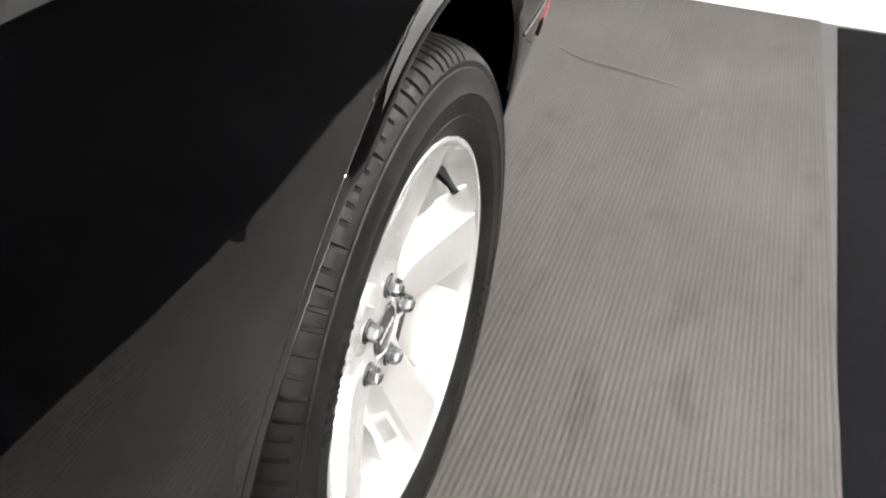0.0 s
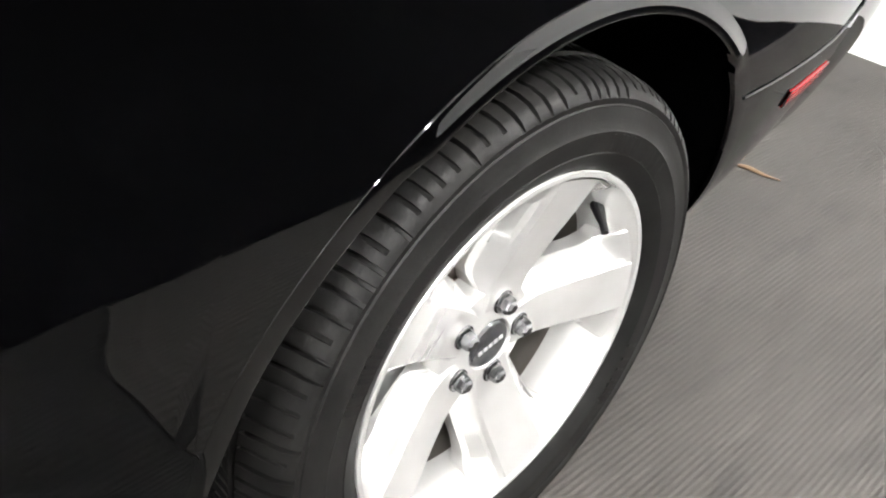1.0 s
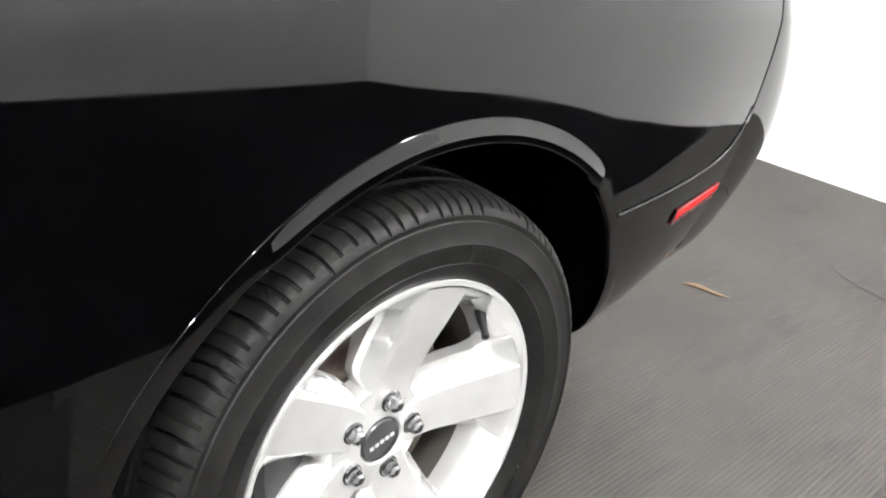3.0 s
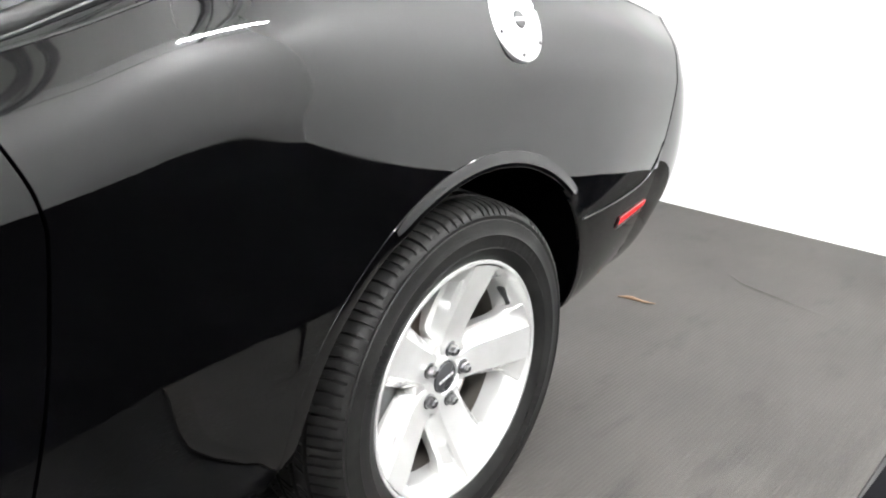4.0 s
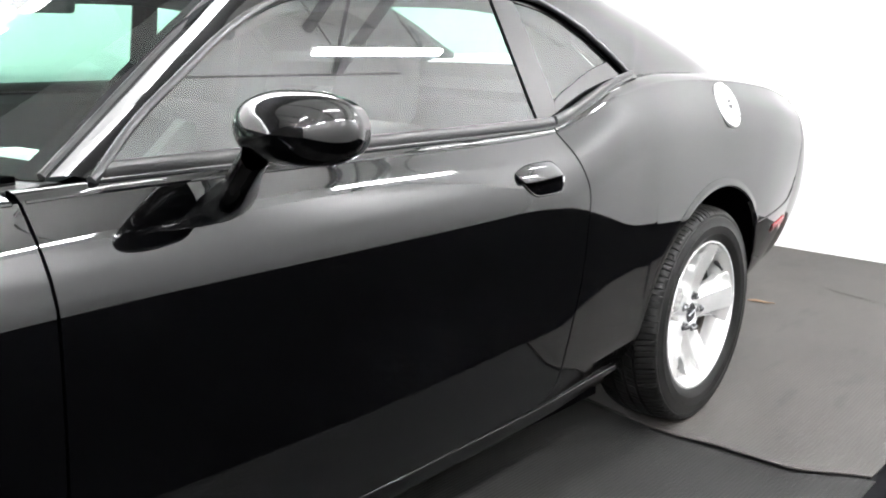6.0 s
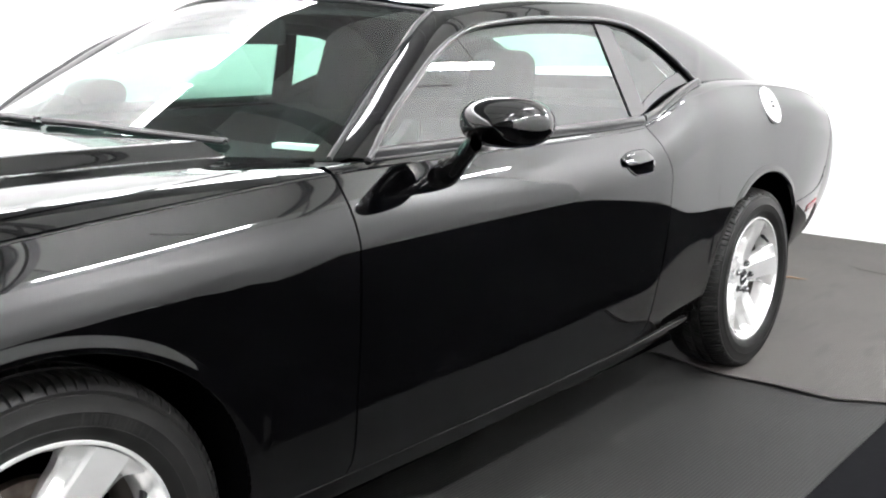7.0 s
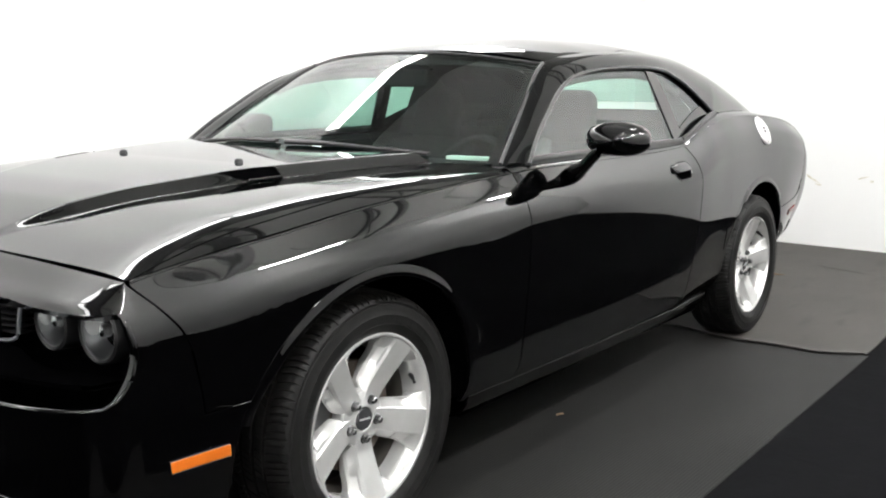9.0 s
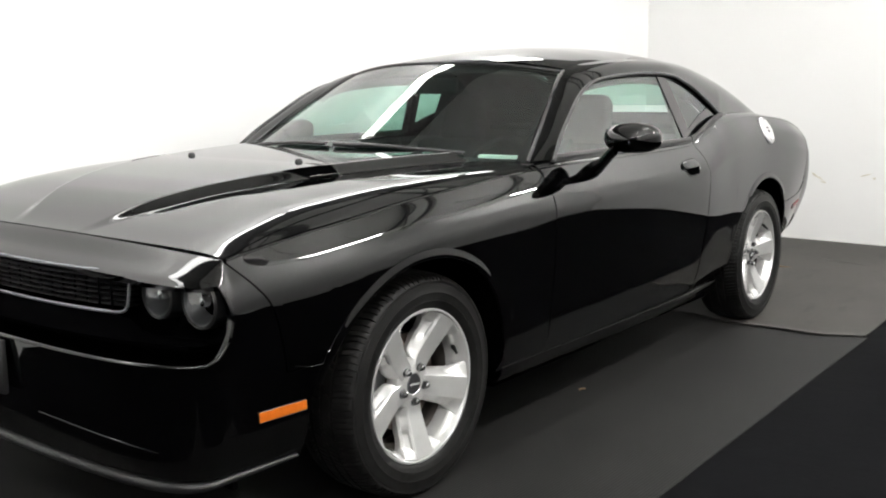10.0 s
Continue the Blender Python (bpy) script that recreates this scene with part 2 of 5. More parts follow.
# unseen, its dark tone stands for the unlit end of the room
slab("wall_west", BACK_X - 0.15, BACK_X, SIDE_Y - 0.15, WALL_Y + 0.15, -0.012, CEIL, unlit_mat, "unseen wall far ahead of the car, darkened to stand for unlit space")
slab("ceiling", BACK_X - 0.15, WALL_X + 0.15, SIDE_Y - 0.15, WALL_Y + 0.15, CEIL, CEIL + 0.15, ceil_mat, "pale ceiling deck carried on steel joists")


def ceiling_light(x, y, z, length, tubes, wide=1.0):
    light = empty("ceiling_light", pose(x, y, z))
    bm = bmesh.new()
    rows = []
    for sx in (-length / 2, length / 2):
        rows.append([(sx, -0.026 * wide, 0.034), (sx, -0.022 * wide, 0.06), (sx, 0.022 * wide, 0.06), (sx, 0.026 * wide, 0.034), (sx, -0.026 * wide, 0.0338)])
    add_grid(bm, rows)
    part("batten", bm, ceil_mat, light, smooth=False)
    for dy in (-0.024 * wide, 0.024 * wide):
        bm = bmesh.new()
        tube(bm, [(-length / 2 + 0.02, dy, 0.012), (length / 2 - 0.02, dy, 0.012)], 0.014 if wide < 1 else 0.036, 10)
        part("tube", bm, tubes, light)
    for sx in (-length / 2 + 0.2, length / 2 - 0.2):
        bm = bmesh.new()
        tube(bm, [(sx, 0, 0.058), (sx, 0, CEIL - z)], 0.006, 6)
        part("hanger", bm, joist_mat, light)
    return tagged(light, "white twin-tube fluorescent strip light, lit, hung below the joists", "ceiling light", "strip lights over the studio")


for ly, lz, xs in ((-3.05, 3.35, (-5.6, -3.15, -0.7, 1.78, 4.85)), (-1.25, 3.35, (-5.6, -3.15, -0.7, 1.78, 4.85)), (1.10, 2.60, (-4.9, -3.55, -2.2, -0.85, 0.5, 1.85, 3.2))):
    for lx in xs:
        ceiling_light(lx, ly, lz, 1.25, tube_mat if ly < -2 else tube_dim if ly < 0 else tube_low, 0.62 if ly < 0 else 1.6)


def joist(x):
    j = empty("steel_joist", pose(x, 0, 0))
    y0, y1 = SIDE_Y + 0.02, WALL_Y - 0.02
    for name, z in (("top_chord", CEIL - 0.06), ("bottom_chord", CEIL - 0.5)):
        bm = bmesh.new()
        box(bm, -0.035, 0.035, y0, y1, z - 0.03, z + 0.03)
        part(name, bm, joist_mat, j, smooth=False)
    n = 7
    for k in range(n):
        bm = bmesh.new()
        a, b = y0 + (y1 - y0) * k / n, y0 + (y1 - y0) * (k + 1) / n
        za, zb = (CEIL - 0.09, CEIL - 0.47) if k % 2 else (CEIL - 0.47, CEIL - 0.09)
        tube(bm, [(0, a, za), (0, b, zb)], 0.014, 6)
        part("web_bar", bm, joist_mat, j)
    return tagged(j, "grey open-web steel joist spanning the studio ceiling", "joist", "roof joists")


for jx in (-5.4, -3.2, -1.0, 1.2, 3.4, 5.2):
    joist(jx)


bm = bmesh.new()
box(bm, BACK_X, WALL_X, SIDE_Y, SIDE_Y + 0.012, 3.79, 3.802)
tagged(obj("trim", bm, joist_mat, smooth=False), "grey steel ledger carrying the joists along the wall", "trim", kind="structure")


def scuff(y, z, w, h, tilt, seed):
    """Thin worn patch of old paint on the wall behind the tail."""
    rnd = random.Random(seed)
    bm = bmesh.new()
    ring = []
    for k in range(14):
        a = 2 * math.pi * k / 14
        r = 0.75 + 0.35 * rnd.random()
        u, v = w / 2 * r * math.cos(a), h / 2 * r * math.sin(a)
        ring.append((u * math.cos(tilt) - v * math.sin(tilt), u * math.sin(tilt) + v * math.cos(tilt)))
    front = [bm.verts.new((WALL_X - 0.002, y + u, z + v)) for u, v in ring]
    back = [bm.verts.new((WALL_X, y + u * 1.03, z + v * 1.03)) for u, v in ring]
    bm.faces.new(front)
    for k in range(14):
        bm.faces.new((front[k], front[k - 1], back[k - 1], back[k]))
    bmesh.ops.recalc_face_normals(bm, faces=bm.faces)
    part("scuff", bm, scuff_mat, east, "yellowed scuff in the wall paint", smooth=False)


for y, z, w, h, tilt, seed in ((-0.28, 0.525, 0.13, 0.018, 0.55, 1), (-0.33, 0.482, 0.05, 0.014, 0.2, 2), (-0.66, 0.555, 0.10, 0.012, -0.3, 3), (-0.72, 0.53, 0.03, 0.02, 0.0, 4)):
    scuff(y, z, w, h, tilt, seed)


# ---- the car: outer form ----
# front axle at x = 0, rear axle at x = 2.946, nose towards -x, the driver's flank at negative y
BASE, TYRE_R, HUB_Y = 2.946, 0.352, -0.849
crease_z = Curve((-0.80, 0.836), (-0.715, 0.857), (-0.53, 0.884), (-0.33, 0.908), (-0.04, 0.942), (0.25, 0.964), (0.5, 0.981), (0.8, 0.993), (1.1, 0.996), (1.6, 0.998), (1.97, 1.008), (2.14, 1.041), (2.30, 1.084), (2.45, 1.104), (2.70, 1.114), (3.114, 1.103), (3.49, 1.073), (3.75, 1.024), (4.1, 0.96))
hood_base = Curve((-0.80, 0.845), (-0.727, 0.864), (-0.609, 0.895), (-0.325, 0.955), (0.03, 0.985), (0.5, 0.995), (1.0, 0.996))
LEVEL = (0.0, 0.12, 0.30, 0.55, 0.79, 0.85, 0.90, 1.0)
_stations = (
    (-0.80, 0.815, 0.850, 0.866, 0.869, 0.862, 0.851, 0.826),
    (-0.48, 0.838, 0.888, 0.909, 0.914, 0.903, 0.887, 0.843),
    (-0.30, 0.848, 0.905, 0.926, 0.930, 0.919, 0.903, 0.857),
    (0.30, 0.860, 0.918, 0.940, 0.945, 0.934, 0.917, 0.870),
    (0.70, 0.866, 0.928, 0.945, 0.952, 0.943, 0.928, 0.882),
    (1.30, 0.866, 0.931, 0.947, 0.954, 0.9465, 0.933, 0.892),
    (2.00, 0.852, 0.926, 0.943, 0.948, 0.9415, 0.930, 0.886),
    (2.45, 0.820, 0.902, 0.921, 0.920, 0.914, 0.904, 0.862),
    (2.97, 0.812, 0.874, 0.894, 0.890, 0.880, 0.865, 0.813),
    (3.40, 0.705, 0.858, 0.882, 0.884, 0.875, 0.863, 0.802),
    (3.75, 0.540, 0.802, 0.848, 0.864, 0.857, 0.847, 0.792),
    (4.10, 0.430, 0.670, 0.74, 0.77, 0.76, 0.75, 0.69),
)
_stations = tuple((x, a, a + 0.74 * (b - a), b, *rest) for x, a, b, *rest in _stations)
_width = [Curve(*[(s[0], s[1 + k]) for s in _stations]) for k in range(8)]
Z0 = 0.28


def side_y(x, z):
    """How far the flank stands out at a place along the car and a height."""
    t = (z - Z0) / (crease_z(x) - Z0)
    w = [c(x) for c in _width]
    return -Curve(*zip(LEVEL, w))(min(max(t, 0.0), 1.0)) + max(-t, 0.0) * 0.08


def side_pt(x, z):
    return (x, side_y(x, z), z)


# centre, half length and height over the hub of each wheel opening
ARCH = {"front": (-0.036, 0.467, 0.444), "rear": (BASE + 0.022, 0.479, 0.451)}
LIP = 0.026


def arch_z(x, which):
    cx, ax, bz = ARCH[which]
    return TYRE_R + bz * math.sqrt(max(1 - ((x - cx) / ax) ** 2, 0.0))


def arch_x(z, which, way):
    """Where the wheel opening's edge stands at a height, ahead of (-1) or behind (1) the wheel."""
    cx, ax, bz = ARCH[which]
    return cx + way * ax * math.sqrt(max(1 - ((z - TYRE_R) / bz) ** 2, 0.0))


def spread(a, b, n):
    return [a + (b - a) * i / n for i in range(n + 1)]


def cosine(a, b, n):
    return [(a + b) / 2 - (b - a) / 2 * math.cos(math.pi * i / n) for i in range(n + 1)]


def levels(low, top):
    """Heights of the rows of a flank panel: a plain lower part, a finer one above the wheel openings."""
    mid = max(0.835, low + 0.3 * (top - low))
    return [low + (mid - low) * i / 14 for i in range(14)] + [mid + (top - mid) * i / 26 for i in range(27)]


def columns(xs, low, top=None):
    """Columns of the flank at the given x, each from its own lower edge up to the crease."""
    out = []
    for x in xs:
        a, b = low(x), (top or crease_z)(x)
        out.append([side_pt(x, z) for z in levels(a, b)])
    return out


def between(left, right, low, n):
    """Flank between two upright cuts, each given as x over height."""
    out = []
    for i in range(n + 1):
        u, col = i / n, []
        for k in range(41):
            z = levels(0.3, 1.0)[k]
            for _ in range(4):
                x = left(z) + (right(z) - left(z)) * u
                z = levels(low(x), crease_z(x))[k]
            col.append(side_pt(x, z))
        out.append(col)
    return out


GAP = 0.0028
door_front = Curve((0.2, 0.690), (0.5, 0.684), (0.8, 0.676), (1.03, 0.664))
door_rear = Curve((0.2, 1.985), (0.42, 2.035), (0.711, 2.072), (0.836, 2.075), (0.88, 2.064), (0.93, 2.040), (0.985, 2.008), (1.03, 1.978))
nose_cut = Curve((0.50, -0.575), (0.54, -0.582), (0.65, -0.605), (0.70, -0.618), (0.736, -0.634), (0.796, -0.677), (0.853, -0.730), (0.90, -0.775))
BUMP_F = 0.543


def sill_z(x):
    """Lower edge of door, wing and quarter panel, climbing a little towards the front."""
    return 0.293 + 0.018 * min(max((2.45 - x) / 1.9, 0.0), 1.0)


bump_low = Curve((3.30, 0.608), (3.512, 0.622), (3.64, 0.637), (3.70, 0.657), (3.732, 0.692), (3.745, 0.735))
BUMP_R = 0.610


def nose_low(x):
    """Lower edge of the wing ahead of the wheel."""
    lo, hi = BUMP_F, 0.90
    if x >= nose_cut(BUMP_F):
        return BUMP_F
    for _ in range(40):
        mid = (lo + hi) / 2
        lo, hi = (lo, mid) if nose_cut(mid) < x else (mid, hi)
    return lo


car = empty("coupe")
tagged(car, "glossy black two-door muscle coupe parked on grey rubber matting", "car")


def panel(name, grids, side, label="", depth=0.014, mat=None):
    bm = bmesh.new()
    for g in grids:
        add_grid(bm, mirrored(g, side))
    bmesh.ops.remove_doubles(bm, verts=bm.verts, dist=0.00002)
    flange(bm, depth)
    return part(name, bm, mat or paint, car, label)


def base_curve(x):
    """Foot of the side windows and of the rear pillar."""
    return (x, -Curve((0.66, 0.838), (0.80, 0.860), (1.0, 0.866), (2.00, 0.866), (2.15, 0.862), (2.30, 0.852), (2.48, 0.826), (2.63, 0.805), (3.0, 0.75), (3.35, 0.69), (4.1, 0.60))(x),
            Curve((0.66, 1.001), (0.86, 1.006), (1.4, 1.010), (1.98, 1.014), (2.07, 1.031), (2.17, 1.064), (2.30, 1.103), (2.43, 1.125), (2.65, 1.137), (3.0, 1.130), (3.35, 1.098), (3.75, 1.05), (4.1, 1.0))(x))



def shelf(xs):
    """The narrow ledge from the crease in to the foot of the windows."""
    out = []
    for x in xs:
        c, b = Vector(side_pt(x, crease_z(x))), Vector(base_curve(x))
        col = []
        for i in range(7):
            t = i / 6
            p = c.lerp(b, t)
            p.z += 0.005 * math.sin(math.pi * t) ** 0.8
            col.append(tuple(p))
        out.append(col)
    return out


for side in (-1, 1):
    fa, fb = arch_x(BUMP_F, "front", -1), arch_x(0.311, "front", 1)
    wing = columns(spread(nose_cut(0.850) + 0.003, nose_cut(BUMP_F), 16)[:-1] + spread(nose_cut(BUMP_F), fa, 8)[:-1], nose_low)
    wing += columns(cosine(fa, fb, 60), lambda x: sill_z(x) if x > fb - 1e-6 else max(arch_z(x, "front"), BUMP_F if x < -0.3 else sill_z(x)))
    panel("front_wing", [wing, between(lambda z: fb, lambda z: door_front(z) - GAP, sill_z, 12)], side, "glossy black front wing with a flared wheel arch")
    door = panel("door", [between(lambda z: door_front(z) + GAP, lambda z: door_rear(z) - GAP, sill_z, 60), shelf(spread(0.668, 1.992, 50))], side, "long glossy black door, closed")
    ra, rb = arch_x(0.293, "rear", -1), arch_x(BUMP_R, "rear", 1)
    quarter = columns(cosine(ra, rb, 60) + spread(rb, 3.745, 12)[1:], lambda x: sill_z(x) if x < ra + 1e-6 else max(arch_z(x, "rear"), sill_z(x) if x < BASE else bump_low(x) + 0.003))
    panel("rear_quarter", [between(lambda z: door_rear(z) + GAP, lambda z: ra, sill_z, 20), quarter, shelf(spread(1.998, 3.745, 60))], side, "glossy black rear quarter panel with a raised haunch")
    for x0, x1 in ((-0.722, 0.655), (0.675, 1.982), (2.002, 3.70)):
        bm = bmesh.new()
        pts = [Vector(side_pt(x, crease_z(x))) + Vector((0, 0.0022, -0.0012)) for x in spread(x0, x1, 40)]
        tube(bm, [(p.x, p.y * (-1 if side > 0 else 1), p.z) for p in pts], 0.0042, 10)
        part("crease_edge", bm, paint, car, "rolled edge along the shoulder crease")
    # rocker below the doors
    sill = []
    for x in spread(0.45, 2.48, 40):
        y, up = side_y(x, Z0), sill_z(x) - 0.293
        sill.append([(px, py, pz + up) for px, py, pz in [(x, y + 0.010, 0.2885), (x, y - 0.003, 0.2875), (x, y - 0.007, 0.2845), (x, y - 0.008, 0.280), (x, y - 0.006, 0.262), (x, y + 0.012, 0.235), (x, y + 0.05, 0.205), (x, y + 0.2, 0.195)]])
    panel("rocker_panel", [sill], side, "black rocker panel below the door", 0.006)
    bm = bmesh.new()
    tube(bm, [(p[0], (p[1] - 0.0005) * (-1 if side > 0 else 1), p[2]) for p in (row[2] for row in sill)], 0.0032, 8)
    part("rocker_edge", bm, paint, car, "rolled upper edge of the rocker panel", 60)
    # flared lips round the wheels
    for which in ("front", "rear"):
        cx, ax, bz = ARCH[which]
        a0, a1 = (radians(-7), radians(163)) if which == "front" else (radians(-8), radians(180))
        rows = []
        for i in range(91):
            a = a0 + (a1 - a0) * i / 90
            ca, sa = math.cos(a), math.sin(a)
            up = smoothstep(math.sin(radians(18)), math.sin(radians(68)), sa)
            if which == "rear":
                up = smoothstep(radians(44), radians(50), a) * (1 - smoothstep(radians(125), radians(130), a))
            row = []
            for r, push in ((0.005, -0.001), (0.004, 0.0004 + 0.001 * up), (-0.002, 0.0006 + 0.0014 * up), (-0.010, 0.0006 + 0.0039 * up), (-LIP + 0.004, 0.0072 * up), (-LIP, 0.0055 * up - 0.001), (-LIP - 0.001, -0.008), (-LIP + 0.004, -0.012)):
                x, z = cx + (ax + r) * ca, TYRE_R + (bz + r) * sa
                row.append((x, side_y(x, max(z, 0.25)) - push, z))
            rows.append(row)
        bm = bmesh.new()
        add_grid(bm, mirrored(rows, side))
        bmesh.ops.recalc_face_normals(bm, faces=bm.faces)
        part("wheel_arch_lip", bm, paint, car, "flared black lip round the wheel opening", 50)
        # inner liner of the wheel house
        bm = bmesh.new()
        rows = []
        for i in range(25):
            a = radians(-6) + radians(192) * i / 24
            rows.append([(cx + (ax - 0.006) * math.cos(a), max(y, side_y(cx + (ax - 0.006) * math.cos(a), max(0.25, TYRE_R + (bz - 0.006) * math.sin(a))) + 0.012) * -side, TYRE_R + (bz - 0.006) * math.sin(a)) for y in (-0.95, -0.80, -0.70, -0.58, -0.50)])
        rows2 = [(cx + ax * math.cos(a), -0.50 * -side, TYRE_R + bz * math.sin(a)) for a in (radians(-12) + radians(204) * k / 24 for k in range(25))]
        add_grid(bm, rows)
        bm.faces.new([bm.verts.new(p) for p in rows2])
        part("wheel_house_liner", bm, liner, car)

# front bumper
front_reach = Curve((0.17, 0.140), (0.25, 0.158), (0.285, 0.178), (0.30, 0.192), (0.33, 0.206), (0.36, 0.210), (0.45, 0.218), (0.56, 0.225), (0.62, 0.230), (0.70, 0.205), (0.76, 0.148), (0.79, 0.114), (0.805, 0.094), (0.82, 0.070), (0.835, 0.044), (0.847, 0.022), (0.857, 0.004))
FX = -0.735


def front_pt(q, z):
    """Round the nose: q = 0 at the flank, 1 on the centre line."""
    b, a, e = -side_y(FX, max(z, 0.25)), front_reach(z), 2 / 3.4
    t = q * math.pi / 2
    return (FX - a * math.sin(t) ** e, -b * math.cos(t) ** e, z)


rear_reach = Curve((0.25, 0.20), (0.40, 0.29), (0.60, 0.335), (0.80, 0.335), (0.95, 0.315), (1.01, 0.29))
RX = 3.752


def rear_pt(q, z):
    b, a, e = -side_y(RX, max(z, 0.25)), rear_reach(z), 2 / (4.2 - 2.35 * smoothstep(0.58, 0.98, z))
    t = q * math.pi / 2
    # go on with half of the flank's taper behind the cut
    taper = 0.5 * max(0.0, (side_y(RX, max(z, 0.25)) - side_y(RX - 0.06, max(z, 0.25))) / 0.06)
    back = a * math.sin(t) ** e
    return (RX + back, -max(0.0, b - taper * back) * math.cos(t) ** e, z)


QS = [0, 0.004, 0.012, 0.025, 0.045, 0.07, 0.1, 0.14, 0.18, 0.23, 0.28, 0.34, 0.4, 0.46, 0.52, 0.58, 0.64, 0.7, 0.76, 0.82, 0.88, 0.94, 1.0]
MOUTH_LO, MOUTH_HI = 0.607, 0.803
bm = bmesh.new()
for side in (-1, 1):
    lowz = [0.272, 0.276, 0.284, 0.294, 0.305, 0.32, 0.34, 0.37, 0.40, 0.45, 0.50, 0.525, BUMP_F - 0.004]
    lip = [BUMP_F - 0.004, 0.575, 0.59, 0.60, MOUTH_LO]
    flank = []
    for z in lowz:
        edge = arch_x(z, "front", -1)
        flank.append([side_pt(x, z) for x in spread(edge, FX, 16)])
    add_grid(bm, mirrored(flank, side))
    add_grid(bm, mirrored([[front_pt(q, z) for q in QS] for z in lowz], side))
    add_grid(bm, mirrored([[front_pt(q, z) for q in QS] for z in lip], side))
    corner = []
    for z in [BUMP_F - 0.004, 0.575, 0.59] + spread(0.60, MOUTH_HI, 20):
        m = max(0.0, 1 - ((z - (MOUTH_LO + MOUTH_HI) / 2) / ((MOUTH_HI - MOUTH_LO) / 2)) ** 2)
        end = 0.14 - 0.128 * math.sqrt(m) if z > MOUTH_LO else 0.14
        xc = nose_cut(z) - 0.006
        arc = [side_pt(x, z) for x in spread(xc, FX, 6)] if xc > FX else [front_pt(0, z)] * 7
        corner.append(arc[:-1] + [front_pt(end * k / 8, z) for k in range(9)])
    add_grid(bm, mirrored(corner, side))
flange(bm, 0.016)
bumper = part("front_bumper", bm, paint, car, "glossy black front bumper with a chin lip")
for side in (-1, 1):
    line = [Vector(front_pt(q, MOUTH_LO)) for q in spread(1.0, 0.14, 30)]
    for z in spread(MOUTH_LO, MOUTH_HI - 0.02, 14)[1:]:
        m = max(0.0, 1 - ((z - (MOUTH_LO + MOUTH_HI) / 2) / ((MOUTH_HI - MOUTH_LO) / 2)) ** 2)
        line.append(Vector(front_pt(0.14 - 0.128 * math.sqrt(m), z)))
    bm = bmesh.new()
    tube(bm, [(p.x + 0.006, (p.y + 0.004) * (-1 if side > 0 else 1), p.z) for p in line], 0.0065, 10)
    part("mouth_lip", bm, paint, bumper, "rolled black lip round the grille mouth", 60)

for side in (-1, 1):
    turn = -1 if side > 0 else 1
    low_edge = [Vector(front_pt(q, 0.276)) for q in spread(1.0, 0.0, 40)] + [Vector(side_pt(x, 0.276)) for x in spread(FX, arch_x(0.29, "front", -1) - 0.01, 12)[1:]]
    bm = bmesh.new()
    tube(bm, [(p.x - 0.003, (p.y - 0.001) * turn, p.z) for p in low_edge], [0.016] * 24 + [0.016 - 0.010 * k / 28 for k in range(29)], 14)
    part("chin_lip", bm, trim, bumper, "satin black chin lip along the bumper's lower edge", 60)
    bm = bmesh.new()
    tube(bm, [(p[0] - 0.0005, p[1] * turn, p[2]) for p in (front_pt(q, 0.415 - 0.07 * (1 - q) ** 1.2) for q in spread(0.9, 0.42, 24))], 0.0024, 8)
    part("intake_edge", bm, paint, bumper, "thin crease over the lower intake", 60)
    bm = bmesh.new()
    tube(bm, [(x, (side_y(x, BUMP_F) + 0.0006) * turn, BUMP_F - 0.004 + 0.012 * smoothstep(-0.50, -0.56, x)) for x in spread(-0.56, arch_x(BUMP_F, "front", -1) - 0.004, 16)], 0.0020, 8)
    part("bumper_edge", bm, paint, bumper, "rolled upper edge of the front bumper", 60)

# panel between bonnet and grille mouth
bm = bmesh.new()
for side in (-1, 1):
    rows = []
    for z in (0.799, 0.801, 0.805, 0.811, 0.818, 0.825, 0.831, 0.837, 0.842, 0.846, 0.850, 0.8535, 0.8565):
        xc = nose_cut(z) - 0.006
        arc = [side_pt(x, z) for x in spread(xc, FX, 6)] if xc > FX else [front_pt(0, z)] * 7
        row = arc[:-1] + [front_pt(q, z) for q in QS]
        rise = 0.016 * smoothstep(0.825, 0.857, z)
        drop = 0.008 * (1 - smoothstep(0.799, 0.808, z))
        rows.append([(p[0], p[1], p[2] + rise * (1 - (p[1] / 0.86) ** 2) - drop * smoothstep(0.52, 0.62, abs(p[1])) * (1 - smoothstep(0.80, 0.85, abs(p[1])))) for p in row])
    add_grid(bm, mirrored(rows, side))
flange(bm, 0.03)
part("nose_panel", bm, paint, car, "glossy black panel over the grille")

# rear bumper and tail
TAIL_Z = crease_z(RX)
bm = bmesh.new()
for side in (-1, 1):
    flank = []
    for v in spread(0, 1, 12):
        row = []
        for u in spread(0, 1, 14):
            z = 0.0
            x = 3.4
            for _ in range(3):
                lowz = 0.262 + 0.07 * smoothstep(3.35, 3.95, x)
                z = lowz + (bump_low(x) - 0.003 - lowz) * v
                edge = arch_x(z, "rear", 1)
                x = edge + (RX - edge) * u
            row.append(side_pt(x, z))
        flank.append(row)
    add_grid(bm, mirrored(flank, side))
    add_grid(bm, mirrored([[rear_pt(q, z) for q in QS] for z in [0.315, 0.325] + spread(0.345, TAIL_Z, 32)], side))
flange(bm, 0.014)
rear_bumper = part("rear_bumper", bm, paint, car, "glossy black rear bumper and tail panel")
